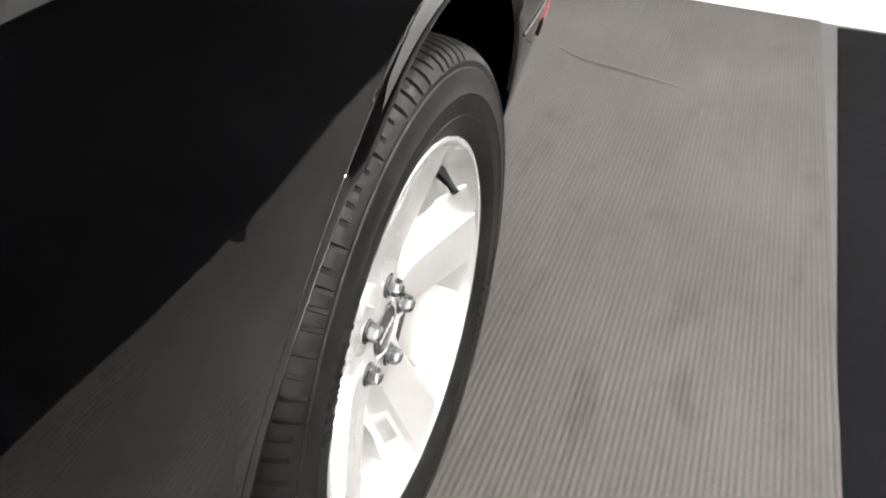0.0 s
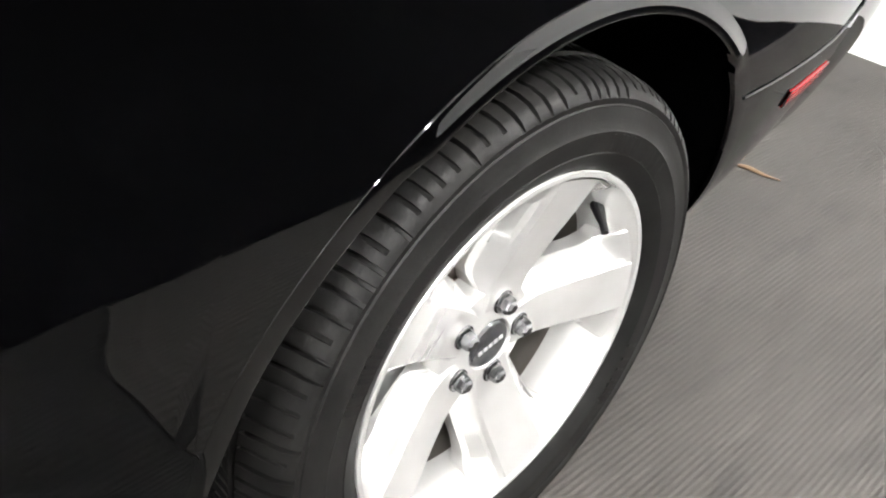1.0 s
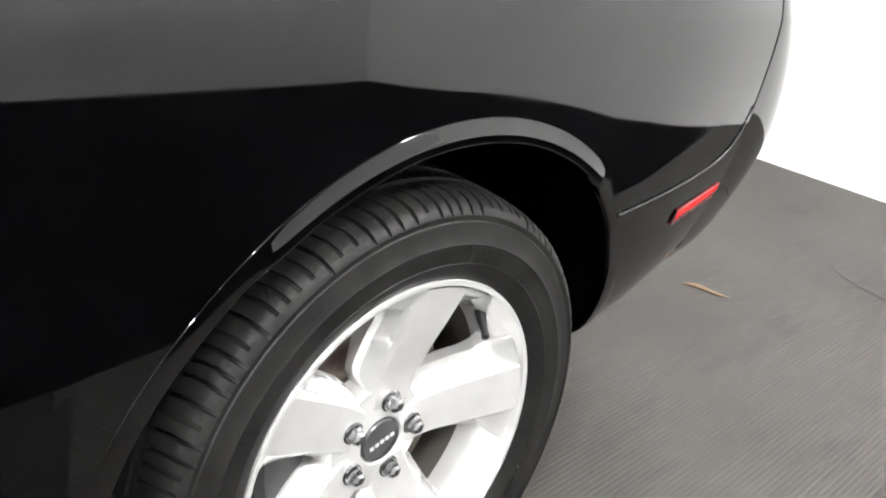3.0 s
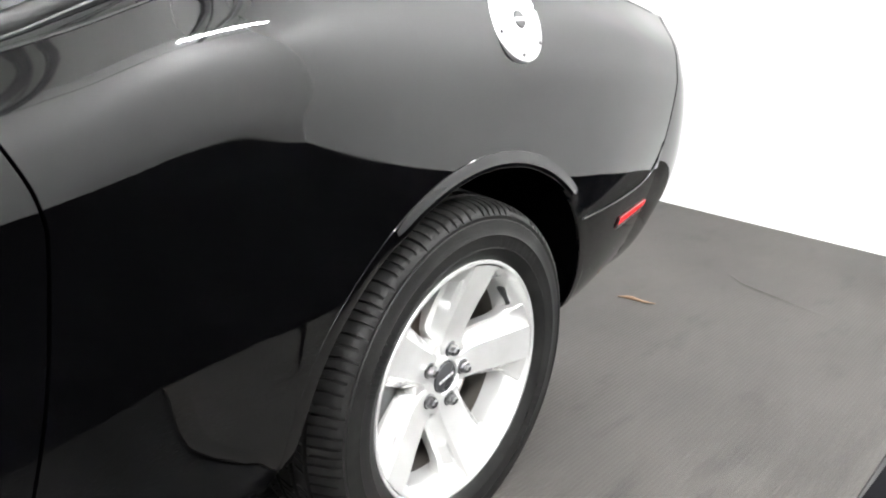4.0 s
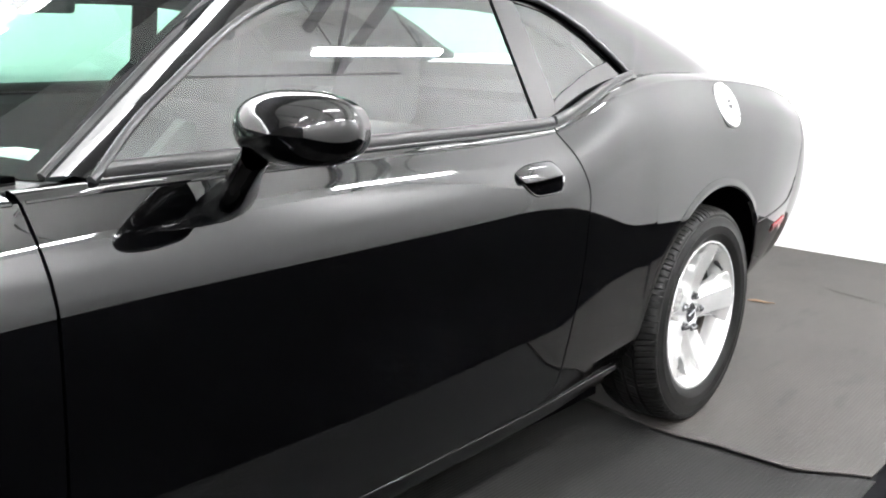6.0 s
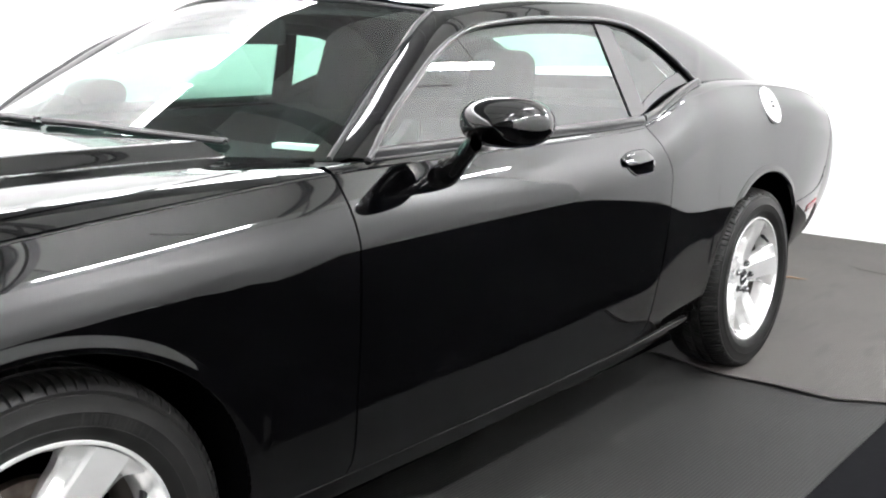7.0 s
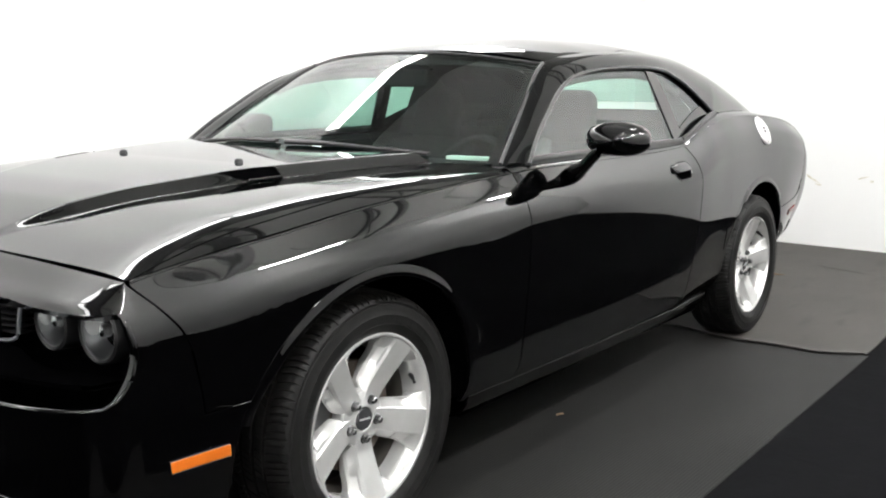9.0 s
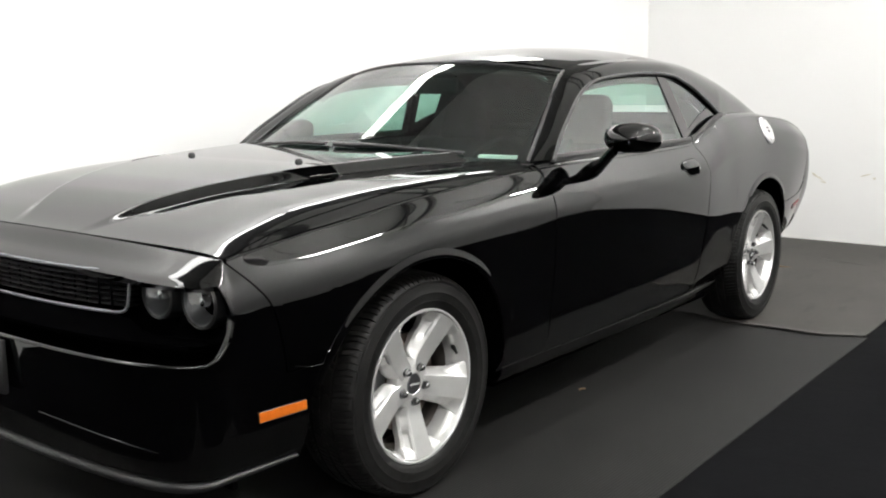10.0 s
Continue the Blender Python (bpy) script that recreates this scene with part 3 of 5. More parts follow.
for side in (-1, 1):
    bm = bmesh.new()
    tube(bm, [(x, (side_y(x, bump_low(x)) - 0.0002) * (-1 if side > 0 else 1), bump_low(x) - 0.002) for x in spread(3.352, 3.744, 24)], 0.0028, 8)
    part("bumper_edge", bm, paint, rear_bumper, "rolled upper edge of the rear bumper", 60)


# bonnet with a raised centre and two scoops
ridge_y = Curve((-0.80, 0.12), (-0.72, 0.16), (-0.5, 0.28), (-0.22, 0.385), (0.05, 0.445), (0.35, 0.52), (0.7, 0.60))


def hood_z(x, y):
    half = -side_y(x, crease_z(x))
    t = min(abs(y) / half, 1.0)
    side = max(0.0, (t - 0.88) / 0.12)
    z = crease_z(x) + (hood_base(x) - crease_z(x)) * (1 - t ** 12) + 0.003 + (0.002 + 0.003 * smoothstep(-0.8, 0.2, x)) * (1 - t ** 2.4)
    z += 0.010 * smoothstep(-0.80, -0.55, x) * (1 - side ** 2) + 0.022 * max(0.0, x - 0.05) * (1 - t * t)
    yb = ridge_y(x)
    if abs(y) > yb:
        z -= 0.007 * smoothstep(-0.7, 0.0, x) * smoothstep(yb, yb + 0.045, abs(y)) * (1 - ((abs(y) - yb) / max(half - yb, 0.05)) ** 2)
    rise = 0.026 * smoothstep(-0.74, -0.48, x)
    return z + rise * (1 - min(max((abs(y) - yb) / 0.042, 0.0), 1.0))


def cowl_x(y):
    return 0.395 + 0.28 * (abs(y) / 0.8) ** 2.1


bonnet_inset = Curve((-0.80, 0.0045), (-0.727, 0.0045), (-0.62, 0.022), (-0.45, 0.038), (-0.1, 0.046), (0.2, 0.054), (0.45, 0.075), (0.70, 0.115))
for side in (-1, 1):
    strip = []
    for x in spread(-0.722, 0.655, 90):
        half = -side_y(x, crease_z(x))
        strip.append([(x, -y, hood_z(x, y) - 0.0008) for y in spread(half - 0.0045, half - bonnet_inset(x) + 0.0005, 8)])
    panel("wing_top", [strip], side, "narrow top of the front wing beside the bonnet's shut line", 0.018)

bm = bmesh.new()
ys = [i / 110 for i in range(-110, 111)]
rows = []
for i in range(101):
    u = i / 100
    row = []
    for v in ys:
        x = -0.727 + (cowl_x(v * 0.86) + 0.727) * u
        half = -side_y(x, crease_z(x)) - 0.0025 - bonnet_inset(x)
        row.append((x, v * half, hood_z(x, v * half)))
    rows.append(row)
add_grid(bm, rows)
flange(bm, 0.02, (0, 0, 0.4))
hood = part("bonnet", bm, paint, car, "glossy black bonnet with a raised centre and twin scoops")
# black sheet laid on the bonnet stands for each scoop's shaded opening
for s in (-1, 1):
    rows = []
    for x in spread(-0.125, 0.05, 24):
        open_w = smoothstep(-0.125, -0.06, x)
        y0, y1 = ridge_y(x) + 0.002, ridge_y(x) + 0.006 + 0.032 * open_w
        cut = 0.10 * max(0.0, x - 0.005)
        rows.append([(x, s * y, hood_z(x, y) + 0.0025) for y in spread(y0 + cut, y1, 8)])
    bm = grid_bm(rows)
    flange(bm, 0.006, (0, 0, 0.4))
    part("scoop_shade", bm, liner, hood, "matt black sheet for the shaded mouth of a bonnet scoop")
    bm = bmesh.new()
    tube(bm, [rows[-1][i] for i in range(9)] + [rows[i][-1] for i in range(24, 8, -1)], 0.0035, 8)
    part("scoop_rim", bm, paint, hood, "thin glossy rim of a bonnet scoop")
for y in (-0.29, 0.29):
    bm = bmesh.new()
    z = hood_z(0.056, y)
    revolve(bm, [(0.0, 0.012), (0.007, 0.012), (0.012, 0.009), (0.014, 0.0), (0.015, -0.01)], 14)
    bmesh.ops.rotate(bm, verts=bm.verts, matrix=Euler((radians(90), 0, 0)).to_matrix())
    bmesh.ops.translate(bm, verts=bm.verts, vec=(0.056, y, z))
    part("washer_nozzle", bm, trim, hood, "small black washer nozzle")

# cabin: pillars, roof, glass
edge_pts = [(0.755, -0.775, 1.003), (0.925, -0.722, 1.118), (1.115, -0.655, 1.240), (1.245, -0.612, 1.316), (1.34, -0.592, 1.353), (1.50, -0.588, 1.378), (1.80, -0.588, 1.398), (2.10, -0.586, 1.402), (2.40, -0.588, 1.388), (2.70, -0.597, 1.342), (2.98, -0.615, 1.258), (3.22, -0.640, 1.165), (3.37, -0.662, 1.112)]
dlo_xz = [(0.785, 1.009), (0.875, 1.083), (0.995, 1.160), (1.10, 1.224), (1.20, 1.270), (1.29, 1.297), (1.45, 1.317), (1.66, 1.330), (1.88, 1.333), (2.07, 1.321), (2.19, 1.288), (2.29, 1.243), (2.38, 1.187), (2.455, 1.132)]


def glass_y(z):
    return -0.866 + (z - 1.013) * 0.42


dlo_pts = [(x, glass_y(z), z) for x, z in dlo_xz]
N = 120
inner = spline(dlo_pts, N)
tail = spline([dlo_pts[-1], (2.55, -0.809, 1.135), (2.68, -0.795, 1.137), (3.0, -0.75, 1.130), (3.35, -0.69, 1.098)], 40)[1:]
inner += tail
outer = spline(edge_pts, len(inner) - 1)


def arc_match(curve, keys, n):
    """Resample a curve so that its marked places fall on the marked indices."""
    out = []
    for (i0, x0), (i1, x1) in zip(keys, keys[1:]):
        for i in range(i0, i1):
            out.append(x0 + (x1 - x0) * (i - i0) / (i1 - i0))
    out.append(keys[-1][1])
    cx = Curve(*[(p.x, p.y) for p in curve])
    cz = Curve(*[(p.x, p.z) for p in curve])
    return [Vector((x, cx(x), cz(x))) for x in out]


def near_index(x):
    return min(range(N + 1), key=lambda i: abs(inner[i].x - x))


keys = [(0, 0.755), (near_index(1.10), 1.145), (near_index(1.30), 1.34), (near_index(1.88), 1.91), (near_index(2.30), 2.45), (N, 2.72), (len(inner) - 1, 3.37)]
outer = arc_match(spline(edge_pts, 200), keys, len(inner))
for side in (-1, 1):
    bm = bmesh.new()
    rows = []
    for a, b in zip(inner, outer):
        out_dir = Vector((0, -0.8, 0.6))
        w = (b - a).length
        row = [a + Vector((0, 0.012, -0.003)), a + Vector((0, -0.002, 0.0))]
        for i in range(1, 10):
            t = i / 9
            p = a.lerp(b, t) + out_dir * (0.085 + 0.04 * smoothstep(1.2, 2.4, a.x)) * w * math.sin(math.pi * t)
            row.append(p)
        rows.append([tuple(p) for p in row])
    add_grid(bm, mirrored(rows, side))
    bmesh.ops.recalc_face_normals(bm, faces=bm.faces)
    part("roof_pillar", bm, paint, car, "glossy black windscreen pillar, roof rail and rear pillar")
    # side glass and pillar between the panes
    foot = [Vector(base_curve(0.785 + (2.455 - 0.785) * i / N)) for i in range(N + 1)]
    def pane(xa0, xa1, xb0, xb1, inset):
        """Glass from the foot (xa0..xb0) up to the roof line (xa1..xb1)."""
        rows = []
        top_z = Curve(*[(p.x, p.z) for p in inner[:N + 1]])
        bot_z = Curve(*[(p.x, p.z) for p in foot])
        for i in range(41):
            u = i / 40
            row = []
            for k in range(9):
                v = k / 8
                x = (xa0 + (xb0 - xa0) * u) * (1 - v) + (xa1 + (xb1 - xa1) * u) * v
                z = bot_z(x) + (top_z(x) - bot_z(x)) * v
                row.append((x, glass_y(z) + inset, z))
            rows.append(row)
        return rows
    g = bmesh.new()
    add_grid(g, mirrored(pane(0.790, 0.792, 1.972, 1.915, 0.008), side))
    outward(g)
    w1 = part("door_window", g, side_glass, car, "greenish tinted door window, closed")
    g = bmesh.new()
    add_grid(g, mirrored(pane(2.032, 1.968, 2.450, 2.450, 0.008), side))
    outward(g)
    w2 = part("quarter_window", g, side_glass, car, "small fixed tinted quarter window")
    for w in (w1, w2):
        w.visible_shadow = False
    g = bmesh.new()
    add_grid(g, mirrored(pane(1.967, 1.911, 2.037, 1.973, 0.003), side))
    flange(g, 0.01)
    part("centre_pillar", g, paint, car, "glossy black pillar between the side windows")
    # dark surround of the quarter window, its corners rounded
    q = pane(2.032, 1.968, 2.450, 2.450, 0.0045)
    edge = [c[0] for c in q] + [c for c in q[-1][1:]] + [c[-1] for c in q[-2::-1]] + [c for c in q[0][-2:0:-1]]
    loop, total = [], [0.0]
    for a, b in zip(edge, edge[1:] + edge[:1]):
        total.append(total[-1] + (Vector(b) - Vector(a)).length)
    for k in range(160):
        s, j = total[-1] * k / 160, 0
        while total[j + 1] < s:
            j += 1
        loop.append(Vector(edge[j]).lerp(Vector(edge[(j + 1) % len(edge)]), (s - total[j]) / max(total[j + 1] - total[j], 1e-6)))
    mid = sum(loop, Vector()) / 160
    ring = []
    for k in range(160):
        d = (loop[(k + 1) % 160] - loop[k - 1]).normalized()
        n = Vector((-d.z, 0, d.x))
        n = n if n.dot(mid - loop[k]) > 0 else -n
        ring.append(loop[k] + n * (0.052 if n.z > 0.3 else 0.040 if n.z > -0.3 else 0.018))
    for _ in range(34):
        ring = [ring[k] * 0.5 + (ring[k - 1] + ring[(k + 1) % 160]) * 0.25 for k in range(160)]
    ring = [Vector((p.x, glass_y(p.z) + 0.0045, p.z)) for p in ring]
    g = bmesh.new()
    add_grid(g, mirrored([[tuple(a) for a in loop + loop[:1]], [tuple(a.lerp(b, 0.5)) for a, b in zip(loop + loop[:1], ring + ring[:1])], [tuple(a) for a in ring + ring[:1]], [(a.x, a.y + 0.006, a.z) for a in ring + ring[:1]]], side))
    outward(g)
    part("quarter_window_frame", g, paint, car, "black surround of the quarter window")
    # rounded belt mouldings at the foot of the windows
    for x0, x1 in ((0.80, 2.000), (2.012, 2.440)):
        rows = []
        for x in spread(x0, x1, 40):
            c = Vector(base_curve(x)) + Vector((0, -0.002, 0.013))
            w = 1.0 if x < 2.15 else 1.0 - 0.45 * (x - 2.15) / 0.3
            rows.append([tuple(c + Vector((0, 0.0100 * math.cos(a) * w, 0.0155 * math.sin(a) * w))) for a in (2 * math.pi * k / 14 for k in range(14))])
        g = bmesh.new()
        add_grid(g, mirrored(rows, side), False, True)
        for r in (rows[0], rows[-1]):
            g.faces.new([g.verts.new((p[0], p[1] * (-1 if side > 0 else 1), p[2])) for p in r])
        part("belt_moulding", g, belt_trim, car, "satin black moulding at the foot of the window", 50)
    # dark rubber seal round the side windows
    loop = [p + Vector((0, -0.004, 0.001)) for p in inner[:N + 1]] + [p + Vector((0, -0.004, 0.003)) for p in foot[::-1]]
    bm = bmesh.new()
    tube(bm, [(p.x, p.y * -side if side > 0 else p.y, p.z) for p in loop], 0.0075, 8, True)
    part("window_seal", bm, trim, car, "dark rubber and satin trim round the side windows")

# roof, windscreen and rear window span from rail to rail
def glass_x(y):
    """Foot of the windscreen over the car's width."""
    return 0.745 - 0.33 * (1 - (y / 0.775) ** 2)


def span(points, crown, n=40, drop=0.0, bow=0.0, low=0.0):
    rows = []
    for p in points:
        row = []
        for j in range(n + 1):
            s = -1 + 2 * j / n
            row.append((p.x - (bow + low * max(0.0, 1.34 - p.z) / 0.337) * (1 - s * s), -p.y * s, p.z - drop + crown(p.x) * (1 - abs(s) ** 2.2)))
        rows.append(row)
    return rows


rail = spline(edge_pts, 200)
ROOF0, ROOF1 = 1.32, 2.40
roof_pts = [p for p in rail if ROOF0 <= p.x <= ROOF1]
bm = grid_bm(span(roof_pts, Curve((1.3, 0.048), (1.5, 0.058), (1.8, 0.068), (2.1, 0.071), (2.4, 0.067), (3.0, 0.04))))
flange(bm, 0.012)
part("roof", bm, paint, car, "glossy black steel roof")
ws = [p for p in rail if p.x <= ROOF0 - 0.006]
bm = bmesh.new()
add_grid(bm, span(ws, Curve((0.7, 0.014), (1.0, 0.032), (1.32, 0.048)), 40, 0.004, 0.14, 0.19))
outward(bm)
o = part("windscreen", bm, auto_glass, car, "raked tinted windscreen with bright reflections")
o.visible_shadow = False
bm = bmesh.new()
tube(bm, [tuple(p + Vector((0, -0.001, 0.002))) for p in ws] + [(p[0], p[1], p[2] + 0.001) for p in span(ws, Curve((0.7, 0.014), (1.0, 0.032), (1.32, 0.048)), 40, 0.004, 0.14, 0.19)[-1]] + [(p.x, -p.y + 0.001, p.z + 0.002) for p in ws[::-1]], 0.007, 8)
part("windscreen_seal", bm, trim, car)
# black border printed on the windscreen, rounded in the upper corners
def glass_at(p, s):
    c = Curve((0.7, 0.014), (1.0, 0.032), (1.32, 0.048))(p.x)
    return (p.x - (0.14 + 0.19 * max(0.0, 1.34 - p.z) / 0.337) * (1 - s * s) + 0.003, -p.y * s, p.z - 0.007 + c * (1 - abs(s) ** 2.2))


def border_s(p):
    return 0.95 - 0.16 * max(0.0, 1 - (ws[-1] - p).length / 0.13) ** 2


bm = bmesh.new()
for side in (-1, 1):
    add_grid(bm, [[glass_at(p, side * lerp(border_s(p), 1.0, k / 6)) for k in range(7)] for p in ws])
top = [p for p in ws if (ws[-1] - p).length < 0.05]
add_grid(bm, [[glass_at(p, s) for s in spread(-0.8, 0.8, 40)] for p in top])
part("windscreen_border", bm, liner, car, "black printed border of the windscreen")
rw = [p for p in rail if ROOF1 + 0.006 <= p.x <= 3.3]
rear = span(rw, Curve((2.3, 0.067), (2.8, 0.046), (3.35, 0.02)), 30, 0.004)
bm = grid_bm([row[4:27] for row in rear])
outward(bm)
o = part("rear_window", bm, auto_glass, car, "sloping tinted rear window")
o.visible_shadow = False
for strip in ([row[:5] for row in rear], [row[26:] for row in rear]):
    bm = grid_bm(strip)
    outward(bm)
    flange(bm, 0.02)
    part("rear_pillar", bm, paint, car, "broad black pillar beside the rear window")
# boot lid
bm = bmesh.new()
rows = []
for x in spread(3.29, 3.927, 20):
    b = Vector(base_curve(x))
    rows.append([(x, b.y * -s, b.z + 0.012 * (1 - s * s)) for s in spread(-1, 1, 20)])
add_grid(bm, rows)
flange(bm, 0.012)
part("boot_lid", bm, paint, car, "glossy black boot lid")
for side in (-1, 1):
    rows = []
    for q in spread(0, 1, 40):
        p = Vector(rear_pt(q, TAIL_Z))
        if q < 0.5:
            c = Vector(base_curve(3.745 + 0.185 * q / 0.5))
        else:
            e = base_curve(3.93)
            c = Vector((3.93, e[1] * (1 - (q - 0.5) / 0.5), e[2] + 0.012 * ((q - 0.5) / 0.5)))
        rows.append([tuple(p.lerp(c, t) + Vector((0, 0, 0.008 * math.sin(math.pi * t)))) for t in spread(0, 1, 5)])
    bm = bmesh.new()
    add_grid(bm, mirrored(rows, side))
    part("tail_top", bm, paint, car)
# cowl under the windscreen
bm = bmesh.new()
rows = []
for s in spread(-1, 1, 40):
    y = s * 0.79
    rows.append([(cowl_x(y) - 0.03, y, 0.965), (cowl_x(y) + 0.006, y, 0.990 + 0.010 * (1 - s * s)), (glass_x(y) + 0.02, y, 0.996 + 0.014 * (1 - s * s)), (glass_x(y) + 0.05, y, 0.975)])
add_grid(bm, rows)
part("cowl", bm, trim, car, "black plastic cowl below the windscreen")
# floor pan, bulkheads
bm = bmesh.new()
box(bm, -0.70, 3.45, -0.50, 0.50, 0.20, 0.24)
box(bm, 0.50, 2.42, -0.80, 0.80, 0.205, 0.235)
part("underbody", bm, liner, car, smooth=False)
bm = bmesh.new()
box(bm, 0.56, 0.60, -0.84, 0.84, 0.24, 0.93)
part("bulkhead", bm, liner, car, smooth=False)


# ---- wheels ----
# the hub stands back from the rim's lip by this much more than the spokes' outer ends
DISH = 0.014


def tyre_mesh():
    bm = bmesh.new()
    n = 720
    # (radius, y out from the hub plane, depth of the cross cuts in mm): bead, sidewall, shoulder, tread blocks between grooves, inner side
    prof = [(0.2375, -0.018, 0), (0.246, -0.027, 0), (0.254, -0.0336, 0), (0.262, -0.03792, 0), (0.270, -0.04116, 0), (0.2735, -0.0426, 0), (0.2745, -0.04188, 0), (0.285, -0.04368, 0), (0.297, -0.04404, 0), (0.3000, -0.04512, 0), (0.3025, -0.04368, 0), (0.315, -0.0426, 0), (0.3255, -0.04044, 0), (0.3275, -0.0403, 0), (0.329, -0.03828, 0),
            (0.336, -0.0395, 0), (0.3385, -0.0385, 2.0), (0.345, -0.034, 4), (0.3515, -0.025, 5.5), (0.3565, -0.010, 6), (0.3590, 0.008, 6), (0.3598, 0.021, 5), (0.3598, 0.0225, 0), (0.352, 0.024, 0), (0.352, 0.030, 0), (0.3610, 0.0315, 0), (0.3612, 0.034, 6), (0.3618, 0.056, 6), (0.3618, 0.0595, 0), (0.353, 0.061, 0), (0.353, 0.069, 0), (0.3622, 0.0705, 0), (0.3622, 0.075, 6), (0.3622, 0.098, 6), (0.3618, 0.103, 0), (0.353, 0.105, 0), (0.353, 0.112, 0), (0.3612, 0.114, 0), (0.3598, 0.140, 6), (0.352, 0.172, 4), (0.338, 0.188, 0), (0.305, 0.196, 0), (0.26, 0.18, 0), (0.238, 0.155, 0)]
    rng = random.Random(4)
    turns, deep, at = [], [], 0.0
    while at < 2 * math.pi - 0.05:
        long_cut = 1.0 if rng.random() < 0.6 else 0.5
        turns += [at - 0.0085, at - 0.0065, at + 0.0065, at + 0.0085, at + 0.026]
        deep += [0, long_cut, long_cut, 0, 0]
        at += rng.choice((0.050, 0.058, 0.066))
    rows = []
    for r, y, s in prof:
        row = []
        inboard = y > 0.03
        for i, a in enumerate(turns):
            d = deep[i]
            cutting = s * d if not inboard else (s if d == 1.0 else 0.0)
            if y < -0.028 and d == 0.5:
                cutting = 0.0
            a += 0.024 * (max(0.0, y + 0.020) / 0.042) ** 1.6 if y < 0.03 else 0.03 + 0.035 * math.sin(y * 95)
            rr = r - 0.0014 * cutting
            row.append((rr * math.cos(a), y, max(rr * math.sin(a), -TYRE_R)))
        rows.append(row)
    add_grid(bm, rows, False, True)
    return bm


def rim_barrel():
    bm = bmesh.new()
    prof = [(0.2375, -0.012), (0.243, -0.021), (0.2475, -0.0265), (0.2480, -0.0300), (0.2468, -0.0320), (0.2435, -0.0325), (0.2400, -0.0315), (0.2385, -0.0285), (0.2350, -0.0150), (0.2290, -0.0060), (0.2235, 0.002), (0.2205, 0.012), (0.2195, 0.034), (0.2170, 0.052)]
    revolve(bm, prof, 120)
    return bm


def inner_barrel():
    bm = bmesh.new()
    revolve(bm, [(0.2172, 0.0505), (0.205, 0.062), (0.202, 0.075), (0.204, 0.12), (0.218, 0.15), (0.235, 0.165)], 90)
    return bm


def spoke_mesh(ang):
    """One straight spoke: a flat face, and on both sides a sloping flank with a sunken pocket towards the rim."""
    bm = bmesh.new()
    face_w = Curve((0.045, 0.0290), (0.08, 0.0325), (0.12, 0.0345), (0.17, 0.0365), (0.22, 0.0385), (0.24, 0.0390))
    flank_w = Curve((0.045, 0.0005), (0.065, 0.006), (0.085, 0.0190), (0.11, 0.0225), (0.15, 0.0250), (0.185, 0.0275), (0.205, 0.0320), (0.222, 0.0430), (0.24, 0.0550))
    face = Curve((0.045, DISH), (0.085, DISH - 0.001), (0.13, DISH - 0.011), (0.18, -0.011), (0.215, -0.0205), (0.2365, -0.0265))
    ca, sa = math.cos(ang), math.sin(ang)
    rows = []
    for r in [0.045, 0.055, 0.065, 0.075, 0.085, 0.095, 0.105, 0.12, 0.135, 0.148, 0.1505, 0.153, 0.162, 0.175, 0.190, 0.2025, 0.205, 0.2075, 0.213, 0.219, 0.226, 0.232, 0.2365]:
        y, fw, lw = face(r), face_w(r), flank_w(r)
        slot = 0.0075 * smoothstep(0.138, 0.160, r) * (1 - smoothstep(0.1975, 0.2125, r))
        drop = 0.031 * smoothstep(0.05, 0.10, r) * (1 - 0.75 * smoothstep(0.205, 0.2365, r))
        half = [(fw - 0.010, y - 0.0012), (fw - 0.0022, y - 0.0010), (fw, y + 0.0006), (fw + 0.16 * lw, y + drop * 0.17), (fw + 0.20 * lw, y + drop * 0.21 + slot), (fw + 0.80 * lw, y + drop * 0.76 + slot), (fw + 0.84 * lw, y + drop * 0.80), (fw + lw - 0.0015, y + drop), (fw + lw, y + drop + 0.003), (fw + lw, y + 0.036), (fw + lw - 0.004, y + 0.060)]
        row = half[::-1] + [(0.0, y - 0.0016)] + [(-c, yy) for c, yy in half]
        # keep both flanks on the rim's circle
        pts = []
        for c, yy in row:
            rr = math.sqrt(max(r * r - c * c, 0.0)) if r > 0.19 else lerp(r, math.sqrt(max(r * r - c * c, 0.0)), smoothstep(0.15, 0.19, r))
            pts.append((rr * ca - c * sa, yy, rr * sa + c * ca))
        rows.append(pts)
    add_grid(bm, rows)
    bmesh.ops.recalc_face_normals(bm, faces=bm.faces)
    return bm


def hub_mesh():
    bm = bmesh.new()
    revolve(bm, [(r, y + DISH) for r, y in ((0.0, 0.004), (0.033, 0.004), (0.034, -0.003), (0.036, -0.005), (0.040, -0.0045), (0.046, -0.002), (0.078, 0.003), (0.082, 0.010), (0.083, 0.041))], 60)
    return bm


def nut_mesh():
    bm = bmesh.new()
    revolve(bm, [(0.0165, 0.008), (0.0158, -0.003), (0.0138, -0.004), (0.0138, -0.005)], 24)
    rows = []
    for r, y in ((0.0118, -0.002), (0.0118, -0.013), (0.0100, -0.018), (0.006, -0.0208), (0.0, -0.0212)):
        rows.append([(r * math.cos(math.pi * k / 3), y, r * math.sin(math.pi * k / 3)) for k in range(6)])
    add_grid(bm, rows, False, True)
    return bm


# dark colour holds brake dust and the shade deep inside the rim
dusty_barrel_shade = material("dusty_barrel_shade", (0.022, 0.019, 0.016), 0.7, 0.1, spec=0.2)
nut_metal = material("nut_metal", (0.20, 0.20, 0.205), 0.22, 1.0)


